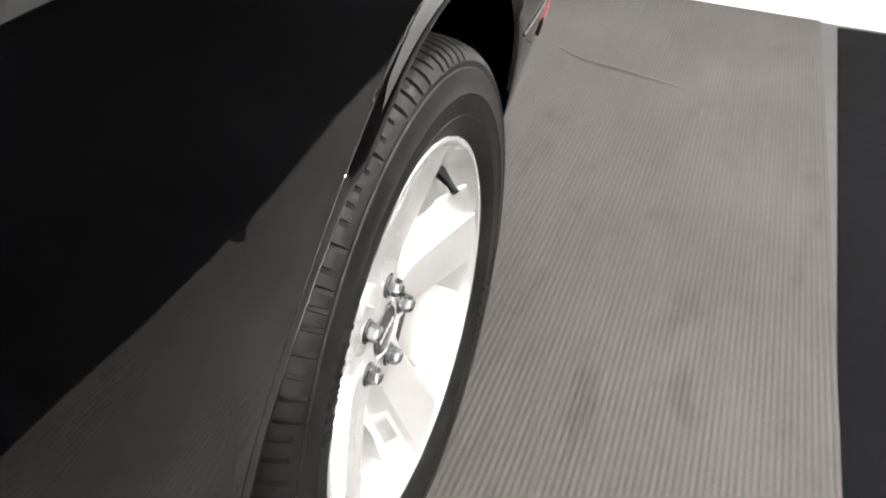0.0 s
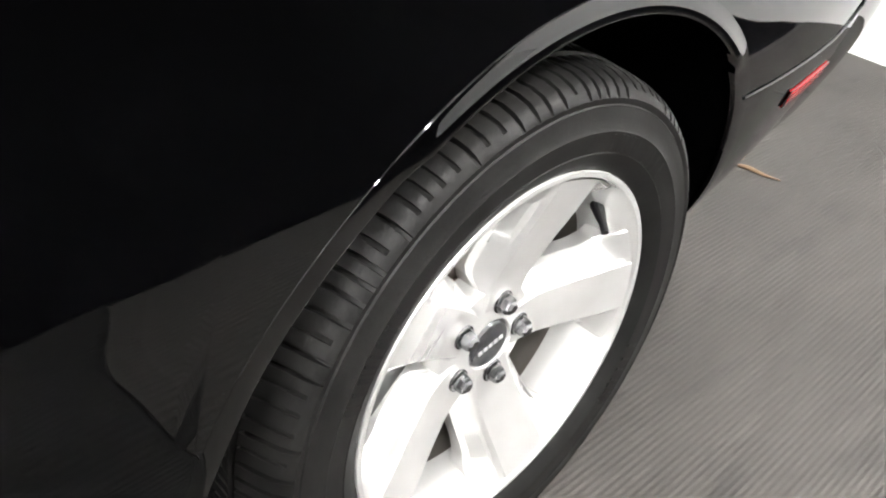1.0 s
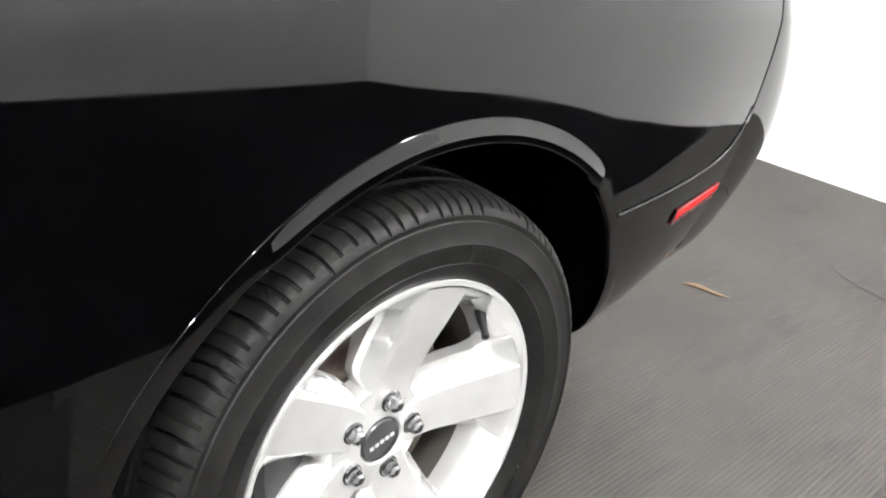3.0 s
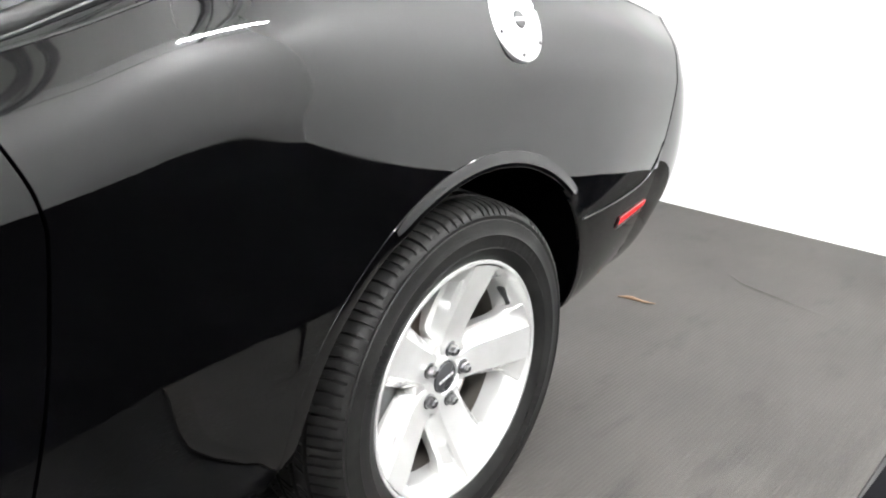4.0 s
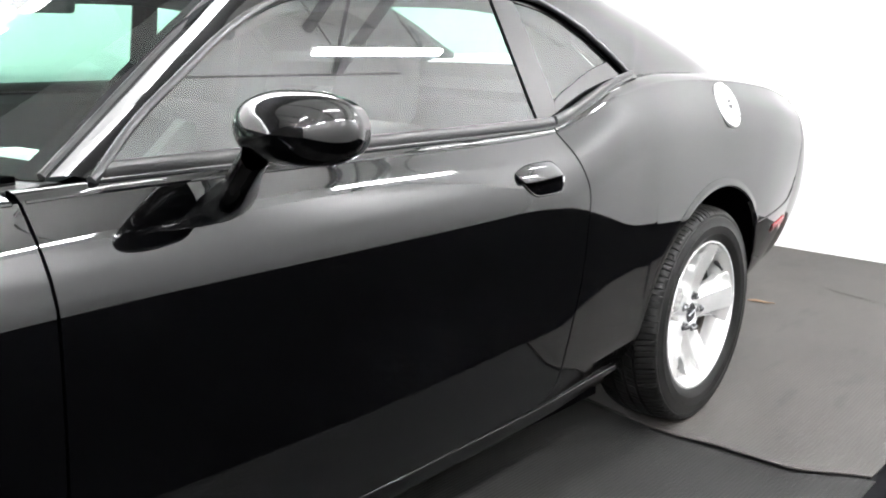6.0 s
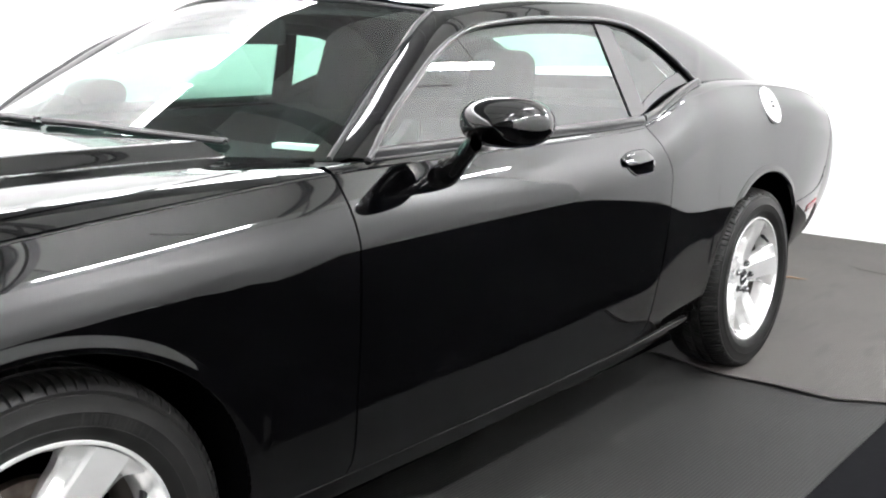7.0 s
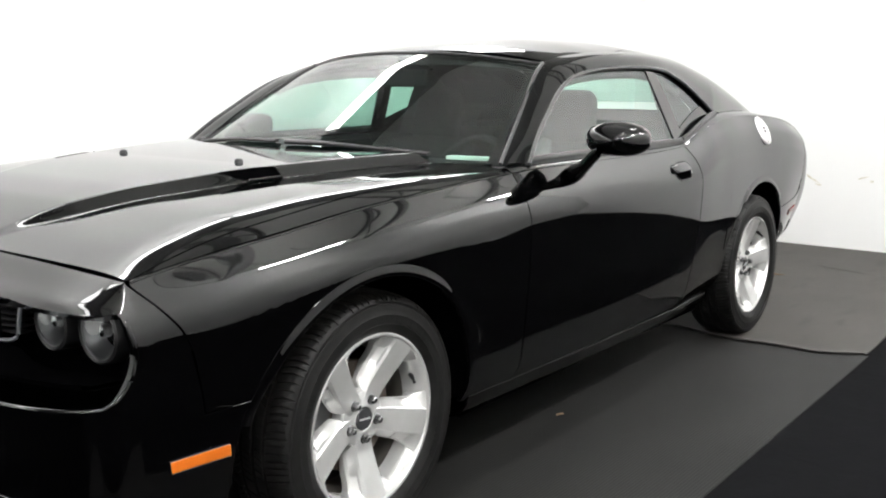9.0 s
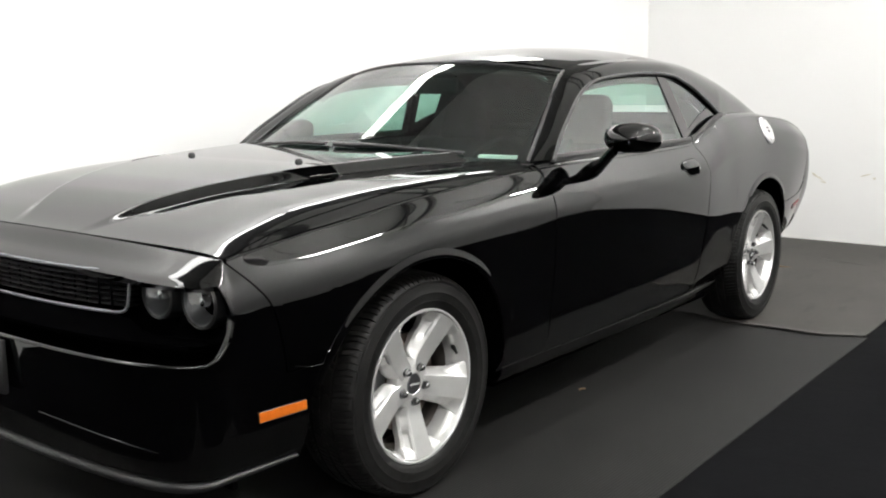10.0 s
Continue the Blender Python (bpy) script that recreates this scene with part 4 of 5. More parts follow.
def make_wheel(where, phase):
    wheel = empty("wheel", where, car)
    tagged(wheel, "silver five-spoke alloy wheel on a black road tyre")
    part("tyre", tyre_mesh(), rubber, wheel, "black road tyre with a slotted shoulder tread", 30)
    part("rim", rim_barrel(), alloy, wheel, "silver alloy rim", 28)
    part("inner_barrel", inner_barrel(), dusty_barrel_shade, wheel, "rim's inner barrel, dark with brake dust and painted-in shade")
    angles = [radians(phase + 72 * k) for k in range(5)]
    for a in angles:
        part("spoke", spoke_mesh(a), alloy, wheel, angle=20)
    part("hub", hub_mesh(), alloy, wheel)
    nut = nut_mesh()
    for a in angles:
        b = nut.copy()
        bmesh.ops.translate(b, verts=b.verts, vec=(0.0575 * math.cos(a), DISH, 0.0575 * math.sin(a)))
        part("lug_nut", b, nut_metal, wheel, "dull chrome lug nut", 30)
    nut.free()
    bm = bmesh.new()
    revolve(bm, [(r, y + DISH) for r, y in ((0.0, -0.0075), (0.024, -0.0075), (0.0305, -0.0065), (0.0325, -0.004), (0.0325, 0.004))], 40)
    part("centre_cap", bm, cap_black, wheel, "black centre cap with a silver badge")
    bm = bmesh.new()
    for k in range(5):
        box(bm, -0.0215 + k * 0.009, -0.0215 + k * 0.009 + 0.0065, DISH - 0.0082, DISH - 0.0070, -0.0028, 0.0028)
    bmesh.ops.rotate(bm, verts=bm.verts, matrix=Euler((0, -radians(phase - 61), 0)).to_matrix())
    part("cap_badge", bm, badge_silver, wheel, "silver badge bars", smooth=False)
    a = radians(phase - 36)
    bm = bmesh.new()
    c, s = math.cos(a), math.sin(a)
    tube(bm, [(0.222 * c, 0.012, 0.222 * s), (0.212 * c, 0.0, 0.212 * s), (0.203 * c, -0.012, 0.203 * s), (0.194 * c, -0.022, 0.194 * s)], [0.009, 0.0075, 0.005, 0.0055], 10)
    part("valve", bm, trim, wheel, "black rubber tyre valve")
    bm = bmesh.new()
    revolve(bm, [(0.06, 0.060), (0.155, 0.060), (0.157, 0.063), (0.157, 0.080), (0.06, 0.080)], 60)
    part("brake_disc", bm, steel, wheel, "rust-tinged steel brake disc")
    bm = bmesh.new()
    revolve(bm, [(0.02, 0.050), (0.078, 0.051), (0.082, 0.06)], 40)
    part("disc_bell", bm, steel, wheel)
    bm = bmesh.new()
    rows = []
    for a in spread(radians(150), radians(215), 12):
        rows.append([(r * math.cos(a), y, r * math.sin(a)) for r, y in ((0.10, 0.050), (0.165, 0.040), (0.175, 0.05), (0.175, 0.10), (0.10, 0.10))])
    add_grid(bm, rows, False, True)
    part("brake_caliper", bm, trim, wheel, "dark brake caliper")
    # raised sidewall lettering and marks, as plain bars
    bm = bmesh.new()
    rng = random.Random(7)
    for start, count in ((-2.35, 9), (-0.62, 6), (0.86, 9), (2.5, 7)):
        for k in range(count):
            a = start + k * 0.062
            h = 0.0105
            w = rng.uniform(0.012, 0.017)
            pieces = rng.choice((((0, 0.26), (0.74, 1)), ((0, 0.3),), ((0.3, 0.7),), ((0, 0.22), (0.45, 1))))
            for f0, f1 in pieces:
                rows = []
                for rr, yy in ((0.286 - h, -0.0425), (0.286 - h, -0.0446), (0.286 + h, -0.0452), (0.286 + h, -0.0430)):
                    rows.append([(rr * math.cos(a + (f - 0.5) * w / 0.287), yy, rr * math.sin(a + (f - 0.5) * w / 0.287)) for f in (f0, f1)])
                add_grid(bm, rows)
    tagged(part("sidewall_lettering", bm, rubber, wheel, "raised marks on the tyre's sidewall", smooth=False), kind="stuff")
    bm = bmesh.new()
    tube(bm, [(0, 0.03, 0), (0, 0.60, 0)], 0.035, 12)
    part("axle", bm, liner, wheel)
    return wheel


make_wheel(pose(0, HUB_Y, TYRE_R), 56)
make_wheel(pose(BASE, HUB_Y, TYRE_R), 77)
make_wheel(pose(0, -HUB_Y, TYRE_R, 0, 0, 180), 30)
make_wheel(pose(BASE, -HUB_Y, TYRE_R, 0, 0, 180), 12)


# ---- fittings of the car ----
# filler cap: round bright disc with a ring of bolts
def filler():
    low, high = Vector((3.043, side_y(3.043, 0.965), 0.965)), Vector((3.043, side_y(3.043, 1.10), 1.10))
    c = Vector((3.043, side_y(3.043, 1.034), 1.034))
    n = (high - low).normalized()
    out = Vector((0, -n.z, n.y)).normalized()
    if out.y > 0:
        out = -out
    along = Vector((0.13, side_y(3.108, 1.034) - side_y(2.978, 1.034), 0)).normalized()
    up = out.cross(along).normalized()
    if up.z < 0:
        up = -up
    out = along.cross(up).normalized()
    if out.y > 0:
        out = -out
    m = Matrix((along, out, up)).transposed().to_4x4()
    m.translation = c + out * 0.0005
    cap = empty("fuel_filler", m, car)
    tagged(cap, "round brushed-chrome fuel filler door with a dark centre badge")
    bm = bmesh.new()
    revolve(bm, [(0.0, 0.006), (0.030, 0.006), (0.032, 0.004), (0.052, 0.0045), (0.055, 0.007), (0.059, 0.007), (0.062, 0.004), (0.073, 0.002), (0.077, -0.001), (0.078, -0.022)], 60)
    part("filler_disc", bm, brushed, cap, "chrome disc")
    for k in range(6):
        bm = bmesh.new()
        a = k * math.pi / 3 + 0.3
        rows = [[(0.067 * math.cos(a) + r * math.cos(b), y, 0.067 * math.sin(a) + r * math.sin(b)) for b in spread(0, 2 * math.pi, 12)[:-1]] for r, y in ((0.0038, 0.001), (0.0038, 0.0045), (0.002, 0.005), (0.0, 0.005))]
        add_grid(bm, rows, False, True)
        part("filler_bolt", bm, trim, cap, "small dark bolt")
    bm = bmesh.new()
    revolve(bm, [(0.0, 0.0080), (0.016, 0.0080), (0.018, 0.005)], 30)
    badge = part("filler_badge", bm, trim, cap, "dark round centre badge")
    bm = bmesh.new()
    box(bm, -0.0185, 0.0185, 0.006, 0.0088, -0.003, 0.003)
    part("badge_bar", bm, brushed, badge, "bright bar across the badge", smooth=False)


brushed = material("brushed_chrome", (0.66, 0.66, 0.66), 0.38, 0.7)
filler()


def handle(side):
    # broad pull flap over a flat black sheet that stands for the shaded bowl
    top = Curve((1.77, 0.935), (1.785, 0.941), (1.848, 0.951), (1.909, 0.952), (1.93, 0.944), (1.946, 0.926))
    low = Curve((1.77, 0.926), (1.786, 0.911), (1.84, 0.912), (1.946, 0.917))
    turn = -1 if side > 0 else 1
    rows = []
    for u in cosine(0, 1, 28):
        x = 1.77 + 0.176 * u
        e = math.sin(math.pi * min(max(u, 0.0), 1.0)) ** 0.4
        row = []
        for v, out in ((0.0, -0.003), (0.02, 0.003), (0.10, 0.008), (0.25, 0.0125), (0.45, 0.016), (0.7, 0.0185), (0.9, 0.019), (0.97, 0.0175), (1.0, 0.014), (0.99, 0.004), (0.97, -0.002)):
            z = top(x) + (low(x) - top(x)) * v
            row.append((x, side_y(x, z) - out * (0.25 + 0.75 * e), z))
        rows.append(row)
    bm = bmesh.new()
    add_grid(bm, mirrored(rows, side))
    outward(bm)
    part("handle_flap", bm, paint, doors[side], "broad glossy black pull flap", 60)
    rim = spline([(1.782, 0, 0.918), (1.792, 0, 0.906), (1.81, 0, 0.891), (1.828, 0, 0.8815), (1.846, 0, 0.8775), (1.89, 0, 0.8775), (1.933, 0, 0.8795), (1.945, 0, 0.890), (1.949, 0, 0.905), (1.949, 0, 0.922)], 48)
    rows = []
    for p in rim:
        head = Vector((1.785 + (p.x - 1.782) * 0.96, 0, 0.924))
        rows.append([(q.x, side_y(q.x, q.z) - 0.0016, q.z) for q in (p.lerp(head, t) for t in spread(0, 1, 6))])
    bm = bmesh.new()
    add_grid(bm, mirrored(rows, side))
    outward(bm)
    part("pocket_shade", bm, liner, doors[side], "flat black sheet for the shaded bowl behind the handle", 60)
    bm = bmesh.new()
    tube(bm, [(p.x, (side_y(p.x, p.z) - 0.0008) * turn, p.z) for p in rim], 0.0026, 8)
    part("pocket_rim", bm, paint, doors[side], "rolled rim of the handle bowl", 60)
    bm = bmesh.new()
    box(bm, 0, 0.007, 0, 0.004, 0, 0.014)
    bevelled(bm, 0.0015)
    bmesh.ops.translate(bm, verts=bm.verts, vec=(1.944, side_y(1.945, 0.905) - 0.005, 0.899))
    for v in bm.verts:
        v.co.y *= turn
    part("lock_plate", bm, chrome, doors[side], "small bright lock plate", smooth=False)


doors = {}
_found = [o for o in car.children if o.name.startswith("door") and "window" not in o.name]
for o in _found:
    doors[-1 if sum(v.co.y for v in o.data.vertices) < 0 else 1] = o
for side in (-1, 1):
    handle(side)


def door_mirror(side):
    m = empty("door_mirror", None, car)
    tagged(m, "rounded glossy black door mirror on a slanted stalk")
    if side < 0:
        c, fwd, lat = Vector((0.985, -1.085, 1.084)), Vector((0.96, 0.28, 0)).normalized(), Vector((0.16, -0.985, 0.0)).normalized()
    else:
        c, fwd, lat = Vector((1.19, -0.925, 1.062)), Vector((0.28, 0.96, 0)).normalized(), Vector((0.985, -0.16, 0.0)).normalized()
    up = Vector((0, 0, 1))
    rows = []
    for i in range(21):
        v = i / 20
        d = -0.075 + 0.125 * v
        s = math.sqrt(max(0.0, 1 - (1 - min(v / 0.72, 1.0)) ** 2.2)) * (1 - 0.06 * max(0, v - 0.72) / 0.28)
        row = []
        for k in range(40):
            a = 2 * math.pi * k / 40
            ca, sa = math.cos(a), math.sin(a)
            px = 0.112 * math.copysign(abs(ca) ** 0.82, ca)
            pz = (0.058 if sa > 0 else 0.054) * math.copysign(abs(sa) ** 0.85, sa)
            row.append(tuple(c + fwd * d + lat * px * s + up * (pz * s + 0.004)))
        rows.append(row)
    last = rows[-1]
    rows.append([tuple(Vector(p) * 0.04 + (c + fwd * 0.050) * 0.96 - fwd * 0.01) for p in last])
    bm = bmesh.new()
    add_grid(bm, mirrored(rows, side), False, True)
    bmesh.ops.recalc_face_normals(bm, faces=bm.faces)
    part("mirror_shell", bm, paint, m, "glossy black shell", 50)
    path = spline([(1.004, -0.903, 0.957), (0.988, -0.945, 0.976), (0.968, -0.990, 1.012), (0.954, -1.035, 1.052)] if side < 0 else [(0.955, -0.865, 0.972), (0.96, -0.905, 0.99), (0.99, -0.915, 1.01), (1.08, -0.92, 1.04)], 12)
    bm = bmesh.new()
    rows = []
    for i, p in enumerate(path):
        t = i / 12
        wx, wz = 0.038 + 0.026 * (1 - t) ** 1.5, 0.027 + 0.010 * (1 - t) ** 1.5
        rows.append([tuple(p + Vector((wx * math.cos(a), 0.25 * wx * math.cos(a), wz * math.sin(a)))) for a in (2 * math.pi * k / 16 for k in range(16))])
    add_grid(bm, mirrored(rows, side), False, True)
    part("mirror_stalk", bm, paint, m, "black stalk flaring out onto the door")


for side in (-1, 1):
    door_mirror(side)


def marker(name, x0, x1, z0, z1, slant, mat, label, front):
    for side in (-1, 1):
        rows = []
        for dv, inset in ((0, 0.004), (0, -0.003), (0.06, -0.0045), (0.5, -0.005), (0.94, -0.0045), (1, -0.003), (1, 0.004)):
            row = []
            for u in (0, 0.0, 0.03, 0.25, 0.5, 0.75, 0.97, 1.0):
                x, z = x0 + (x1 - x0) * u + slant * dv, z0 + (z1 - z0) * dv + (0.0 if front else 0.013 * u)
                p = Vector(side_pt(x, z))
                if front and x < FX:
                    b = (FX - x) / front_reach(z)
                    p.y = side_y(FX, z) * max(0.0, 1 - b ** 3.4) ** (1 / 3.4)
                if not front and x > RX:
                    b = (x - RX) / rear_reach(z)
                    p.y = side_y(RX, z) * max(0.0, 1 - b ** 2.7) ** (1 / 2.7)
                p.y += inset
                row.append(tuple(p))
            rows.append(row)
        bm = bmesh.new()
        add_grid(bm, mirrored(rows, side))
        lens = part(name, bm, mat, car, label)
        bm = bmesh.new()
        loop = [rows[1][0], rows[1][-1], rows[5][-1], rows[5][0]]
        path = []
        for a, b in zip(loop, loop[1:] + loop[:1]):
            path += [tuple(Vector(a).lerp(Vector(b), t / 6)) for t in range(6)]
        tube(bm, [(p[0], p[1] * (-1 if side > 0 else 1), p[2]) for p in path], 0.0014, 6, True)
        part("marker_bezel", bm, trim, lens)


marker("side_marker", 3.566, 3.735, 0.541, 0.568, 0.003, red_lens, "red rear side marker lamp", False)
marker("side_marker", -0.666, -0.512, 0.418, 0.448, -0.004, amber_lens, "amber front side marker lamp", True)

# grille mouth: dark back panel, bright frame, slats, round headlamps
bm = bmesh.new()
box(bm, -0.725, -0.71, -0.82, 0.82, 0.24, 0.86)
part("grille_backing", bm, liner, car, smooth=False)
rows = []
for s in spread(-1, 1, 40):
    y = 0.80 * s
    x = -0.93 + 0.10 * abs(s) ** 3
    rows.append([(x + 0.10, y, 0.628), (x + 0.03, y, 0.632), (x, y, 0.640), (x - 0.005, y, 0.652), (x + 0.03, y, 0.672 - 0.03 * smoothstep(0.62, 0.74, abs(s))), (x + 0.10, y, 0.682 - 0.04 * smoothstep(0.62, 0.74, abs(s)))])
bm = grid_bm(rows)
part("grille_sill", bm, liner, car, "black lower ledge inside the grille mouth")
frame_loop = []
for y, z in ((-0.477, 0.690), (-0.495, 0.693), (-0.507, 0.700), (-0.514, 0.712), (-0.524, 0.775), (-0.522, 0.788), (-0.514, 0.798), (-0.497, 0.802), (0.497, 0.802), (0.514, 0.798), (0.522, 0.788), (0.524, 0.775), (0.514, 0.712), (0.507, 0.700), (0.495, 0.693), (0.477, 0.690)):
    frame_loop.append((-0.850 + 0.05 * (abs(y) / 0.52) ** 3, y, z))
dense = []
for a, b in zip(frame_loop, frame_loop[1:] + frame_loop[:1]):
    n = max(1, int((Vector(b) - Vector(a)).length / 0.05))
    dense += [tuple(Vector(a).lerp(Vector(b), i / n)) for i in range(n)]
dense = [(-0.850 + 0.05 * (abs(p[1]) / 0.52) ** 3, p[1], p[2]) for p in dense]
grille = empty("grille", None, car)
tagged(grille, "black slatted grille in a satin grey frame")
bm = bmesh.new()
tube(bm, dense, 0.0048, 10, True)
satin = material("satin_grey", (0.16, 0.165, 0.18), 0.35, 0.7)
part("grille_frame", bm, satin, grille, "satin grey surround")
for k in range(7):
    z = 0.706 + k * 0.0145
    bm = bmesh.new()
    rows = []
    for y in spread(-0.505, 0.505, 20):
        x = -0.833 + 0.05 * (abs(y) / 0.52) ** 3
        rows.append([(x, y, z - 0.003), (x - 0.006, y, z), (x, y, z + 0.003), (x + 0.03, y, z)])
    add_grid(bm, rows, False, True)
    part("grille_slat", bm, trim, grille)
for y in spread(-0.465, 0.465, 16):
    bm = bmesh.new()
    tube(bm, [(-0.817, y, 0.695), (-0.817, y, 0.800)], 0.003, 6)
    part("grille_bar", bm, liner, grille)


def headlamp(x, y, z, r):
    lamp = empty("headlamp", pose(x, y, z, 0, 0, -90), car)
    tagged(lamp, "round clear headlamp in a black housing, unlit")
    bm = bmesh.new()
    revolve(bm, [(0.012, 0.075), (r * 0.5, 0.050), (r * 0.85, 0.015), (r * 0.97, -0.004)], 40)
    part("reflector", bm, lamp_glass, lamp, "silvery reflector bowl")
    bm = bmesh.new()
    revolve(bm, [(r * 0.97, 0.01), (r * 0.98, -0.006), (r * 1.04, -0.008), (r * 1.12, -0.004), (r * 1.15, 0.03), (r * 1.15, 0.07)], 40)
    part("bezel", bm, trim, lamp, "black bezel ring")
    bm = bmesh.new()
    revolve(bm, [(0.0, -0.022), (r * 0.35, -0.020), (r * 0.7, -0.013), (r * 0.98, 0.0)], 40)
    lens = part("lens", bm, lens_glass, lamp, "clear lens")
    lens.visible_shadow = False
    bm = bmesh.new()
    revolve(bm, [(0.0, -0.001), (0.012, 0.004), (0.016, 0.02), (0.012, 0.06)], 16)
    part("bulb_shield", bm, chrome, lamp)


for s in (-1, 1):
    headlamp(-0.782, s * 0.622, 0.750, 0.057)
    headlamp(-0.762, s * 0.768, 0.746, 0.063)

# number plate without characters, on the front bumper
bm = bmesh.new()
box(bm, -0.985, -0.968, -0.175, 0.175, 0.445, 0.600)
bevelled(bm, 0.004)
plate = part("number_plate", bm, trim, car, "dark number plate holder with pale bars")
bm = bmesh.new()
for y in spread(-0.12, 0.12, 5):
    box(bm, -0.9875, -0.9845, y - 0.014, y + 0.014, 0.485, 0.555)
part("plate_bars", bm, badge_silver, plate, smooth=False)

# wipers
def wiper(pts, label):
    w = empty("wiper", None, car)
    tagged(w, label)
    bm = bmesh.new()
    tube(bm, spline(pts, 16), [0.009] * 6 + [0.006] * 11, 8)
    part("wiper_arm", bm, trim, w)
    bm = bmesh.new()
    tube(bm, [tuple(q + Vector((0.012, 0, 0.003))) for q in spline(pts[1:], 16)], 0.005, 6)
    part("wiper_blade", bm, trim, w)


def on_glass(z, s):
    """A place just over the windscreen, at a height of its side edge and a share of its half width."""
    x, y, h = glass_at(min(ws, key=lambda p: abs(p.z - z)), s)
    return (x - 0.006, y, h + 0.016)


wiper([on_glass(1.032, -0.06), on_glass(1.031, -0.28), on_glass(1.026, -0.52), on_glass(1.020, -0.74)], "black wiper arm parked along the windscreen's foot")
wiper([on_glass(1.012, 0.72), on_glass(1.026, 0.46), on_glass(1.034, 0.16), on_glass(1.036, 0.0)], "black wiper arm parked along the windscreen's foot")
bm = bmesh.new()
revolve(bm, [(0.0, 0.022), (0.012, 0.020), (0.018, 0.010), (0.020, -0.01)], 14)
bmesh.ops.rotate(bm, verts=bm.verts, matrix=Euler((radians(90), 0, 0)).to_matrix())
bmesh.ops.translate(bm, verts=bm.verts, vec=on_glass(1.012, 0.72))
part("wiper_pivot", bm, trim, car)

for s in (-1, 1):
    bm = bmesh.new()
    for p, q in zip(((0.915, 1.022), (0.985, 1.082), (1.003, 1.074), (1.000, 1.022)), range(4)):
        bm.verts.new((p[0], s * 0.822, p[1]))
        bm.verts.new((p[0], s * 0.795, p[1]))
    bmesh.ops.convex_hull(bm, input=bm.verts)
    part("mirror_sail", bm, trim, car, "small black wedge inside the window's front corner", smooth=False)

# ---- inside the car ----
def soft_box(x0, x1, y0, y1, z0, z1, r, segments=3):
    bm = bmesh.new()
    box(bm, x0, x1, y0, y1, z0, z1)
    return bevelled(bm, r, segments)


def front_seat(x, y):
    seat = empty("front_seat", pose(x, y, 0.30), car)
    tagged(seat, "dark grey bucket seat with a built-in headrest")
    part("seat_cushion", soft_box(-0.28, 0.25, -0.26, 0.26, 0.0, 0.22, 0.06), seat_cloth, seat)
    b = soft_box(-0.07, 0.07, -0.25, 0.25, 0.0, 0.60, 0.06)
    bmesh.ops.rotate(b, verts=b.verts, matrix=Euler((0, radians(20), 0)).to_matrix())
    bmesh.ops.translate(b, verts=b.verts, vec=(0.24, 0, 0.14))
    part("backrest", b, seat_cloth, seat)
    b = soft_box(-0.05, 0.05, -0.140, 0.140, 0.0, 0.25, 0.048, 5)
    for v in b.verts:
        v.co.y *= 1 - 0.22 * (v.co.z / 0.25) ** 1.6
    bmesh.ops.rotate(b, verts=b.verts, matrix=Euler((0, radians(16), 0)).to_matrix())
    bmesh.ops.translate(b, verts=b.verts, vec=(0.465, 0, 0.695))
    part("headrest", b, seat_cloth, seat)


for s in (-1, 1):
    bm = bmesh.new()
    tube(bm, [(p.x, (p.y + 0.058) * -s, p.z - 0.022) for p in inner[near_index(1.16):near_index(2.30)]], 0.024, 10)
    part("headliner_edge", bm, seat_cloth, car, "dark cloth edge of the headliner over the side window", 60)
for s in (-1, 1):
    edge = Curve(*[(x, z) for x, z in dlo_xz if x > 1.6], (2.52, 1.09))
    rows = [[(x, (glass_y(z) + 0.10) * -s, z) for z in spread(0.94, edge(x) + 0.012, 10)] for x in spread(2.10, 2.50, 10)]
    bm = grid_bm(rows)
    bmesh.ops.solidify(bm, geom=list(bm.faces), thickness=0.012)
    part("quarter_trim", bm, seat_cloth, car, "dark trim panel inside the rear pillar", 60)
front_seat(1.42, -0.37)
front_seat(1.42, 0.37)
bench = empty("rear_bench", pose(2.35, 0, 0.32), car)
tagged(bench, "dark grey rear bench seat")
part("bench_cushion", soft_box(-0.25, 0.25, -0.62, 0.62, 0.0, 0.2, 0.05), seat_cloth, bench)
b = soft_box(-0.08, 0.08, -0.62, 0.62, 0.0, 0.58, 0.05)
bmesh.ops.rotate(b, verts=b.verts, matrix=Euler((0, radians(24), 0)).to_matrix())
bmesh.ops.translate(b, verts=b.verts, vec=(0.24, 0, 0.15))
part("bench_back", b, seat_cloth, bench)
rows = []
for s in spread(-1, 1, 20):
    y = s * 0.74
    g = glass_x(y)
    rows.append([(g + 0.03, y, 0.95), (g + 0.06, y, 0.978), (0.92, y, 0.99 + 0.008 * (1 - s * s)), (1.02, y, 0.97), (1.08, y, 0.92), (1.06, y, 0.70), (1.0, y, 0.45)])
part("dashboard", grid_bm(rows), dash_mat, car, "dark plastic dashboard")
bm = bmesh.new()
ring = [(0.0, 0.185 * math.cos(a), 0.185 * math.sin(a)) for a in (2 * math.pi * k / 40 for k in range(40))]
tube(bm, ring, 0.015, 10, True)
for a in (0.0, math.pi, -math.pi / 2):
    tube(bm, [(0.01, 0, 0), (0.0, 0.18 * math.cos(a), 0.18 * math.sin(a))], 0.016, 8)
bmesh.ops.rotate(bm, verts=bm.verts, matrix=Euler((0, radians(24), 0)).to_matrix())
bmesh.ops.translate(bm, verts=bm.verts, vec=(1.16, -0.37, 0.885))
part("steering_wheel", bm, dash_mat, car, "dark three-spoke steering wheel")
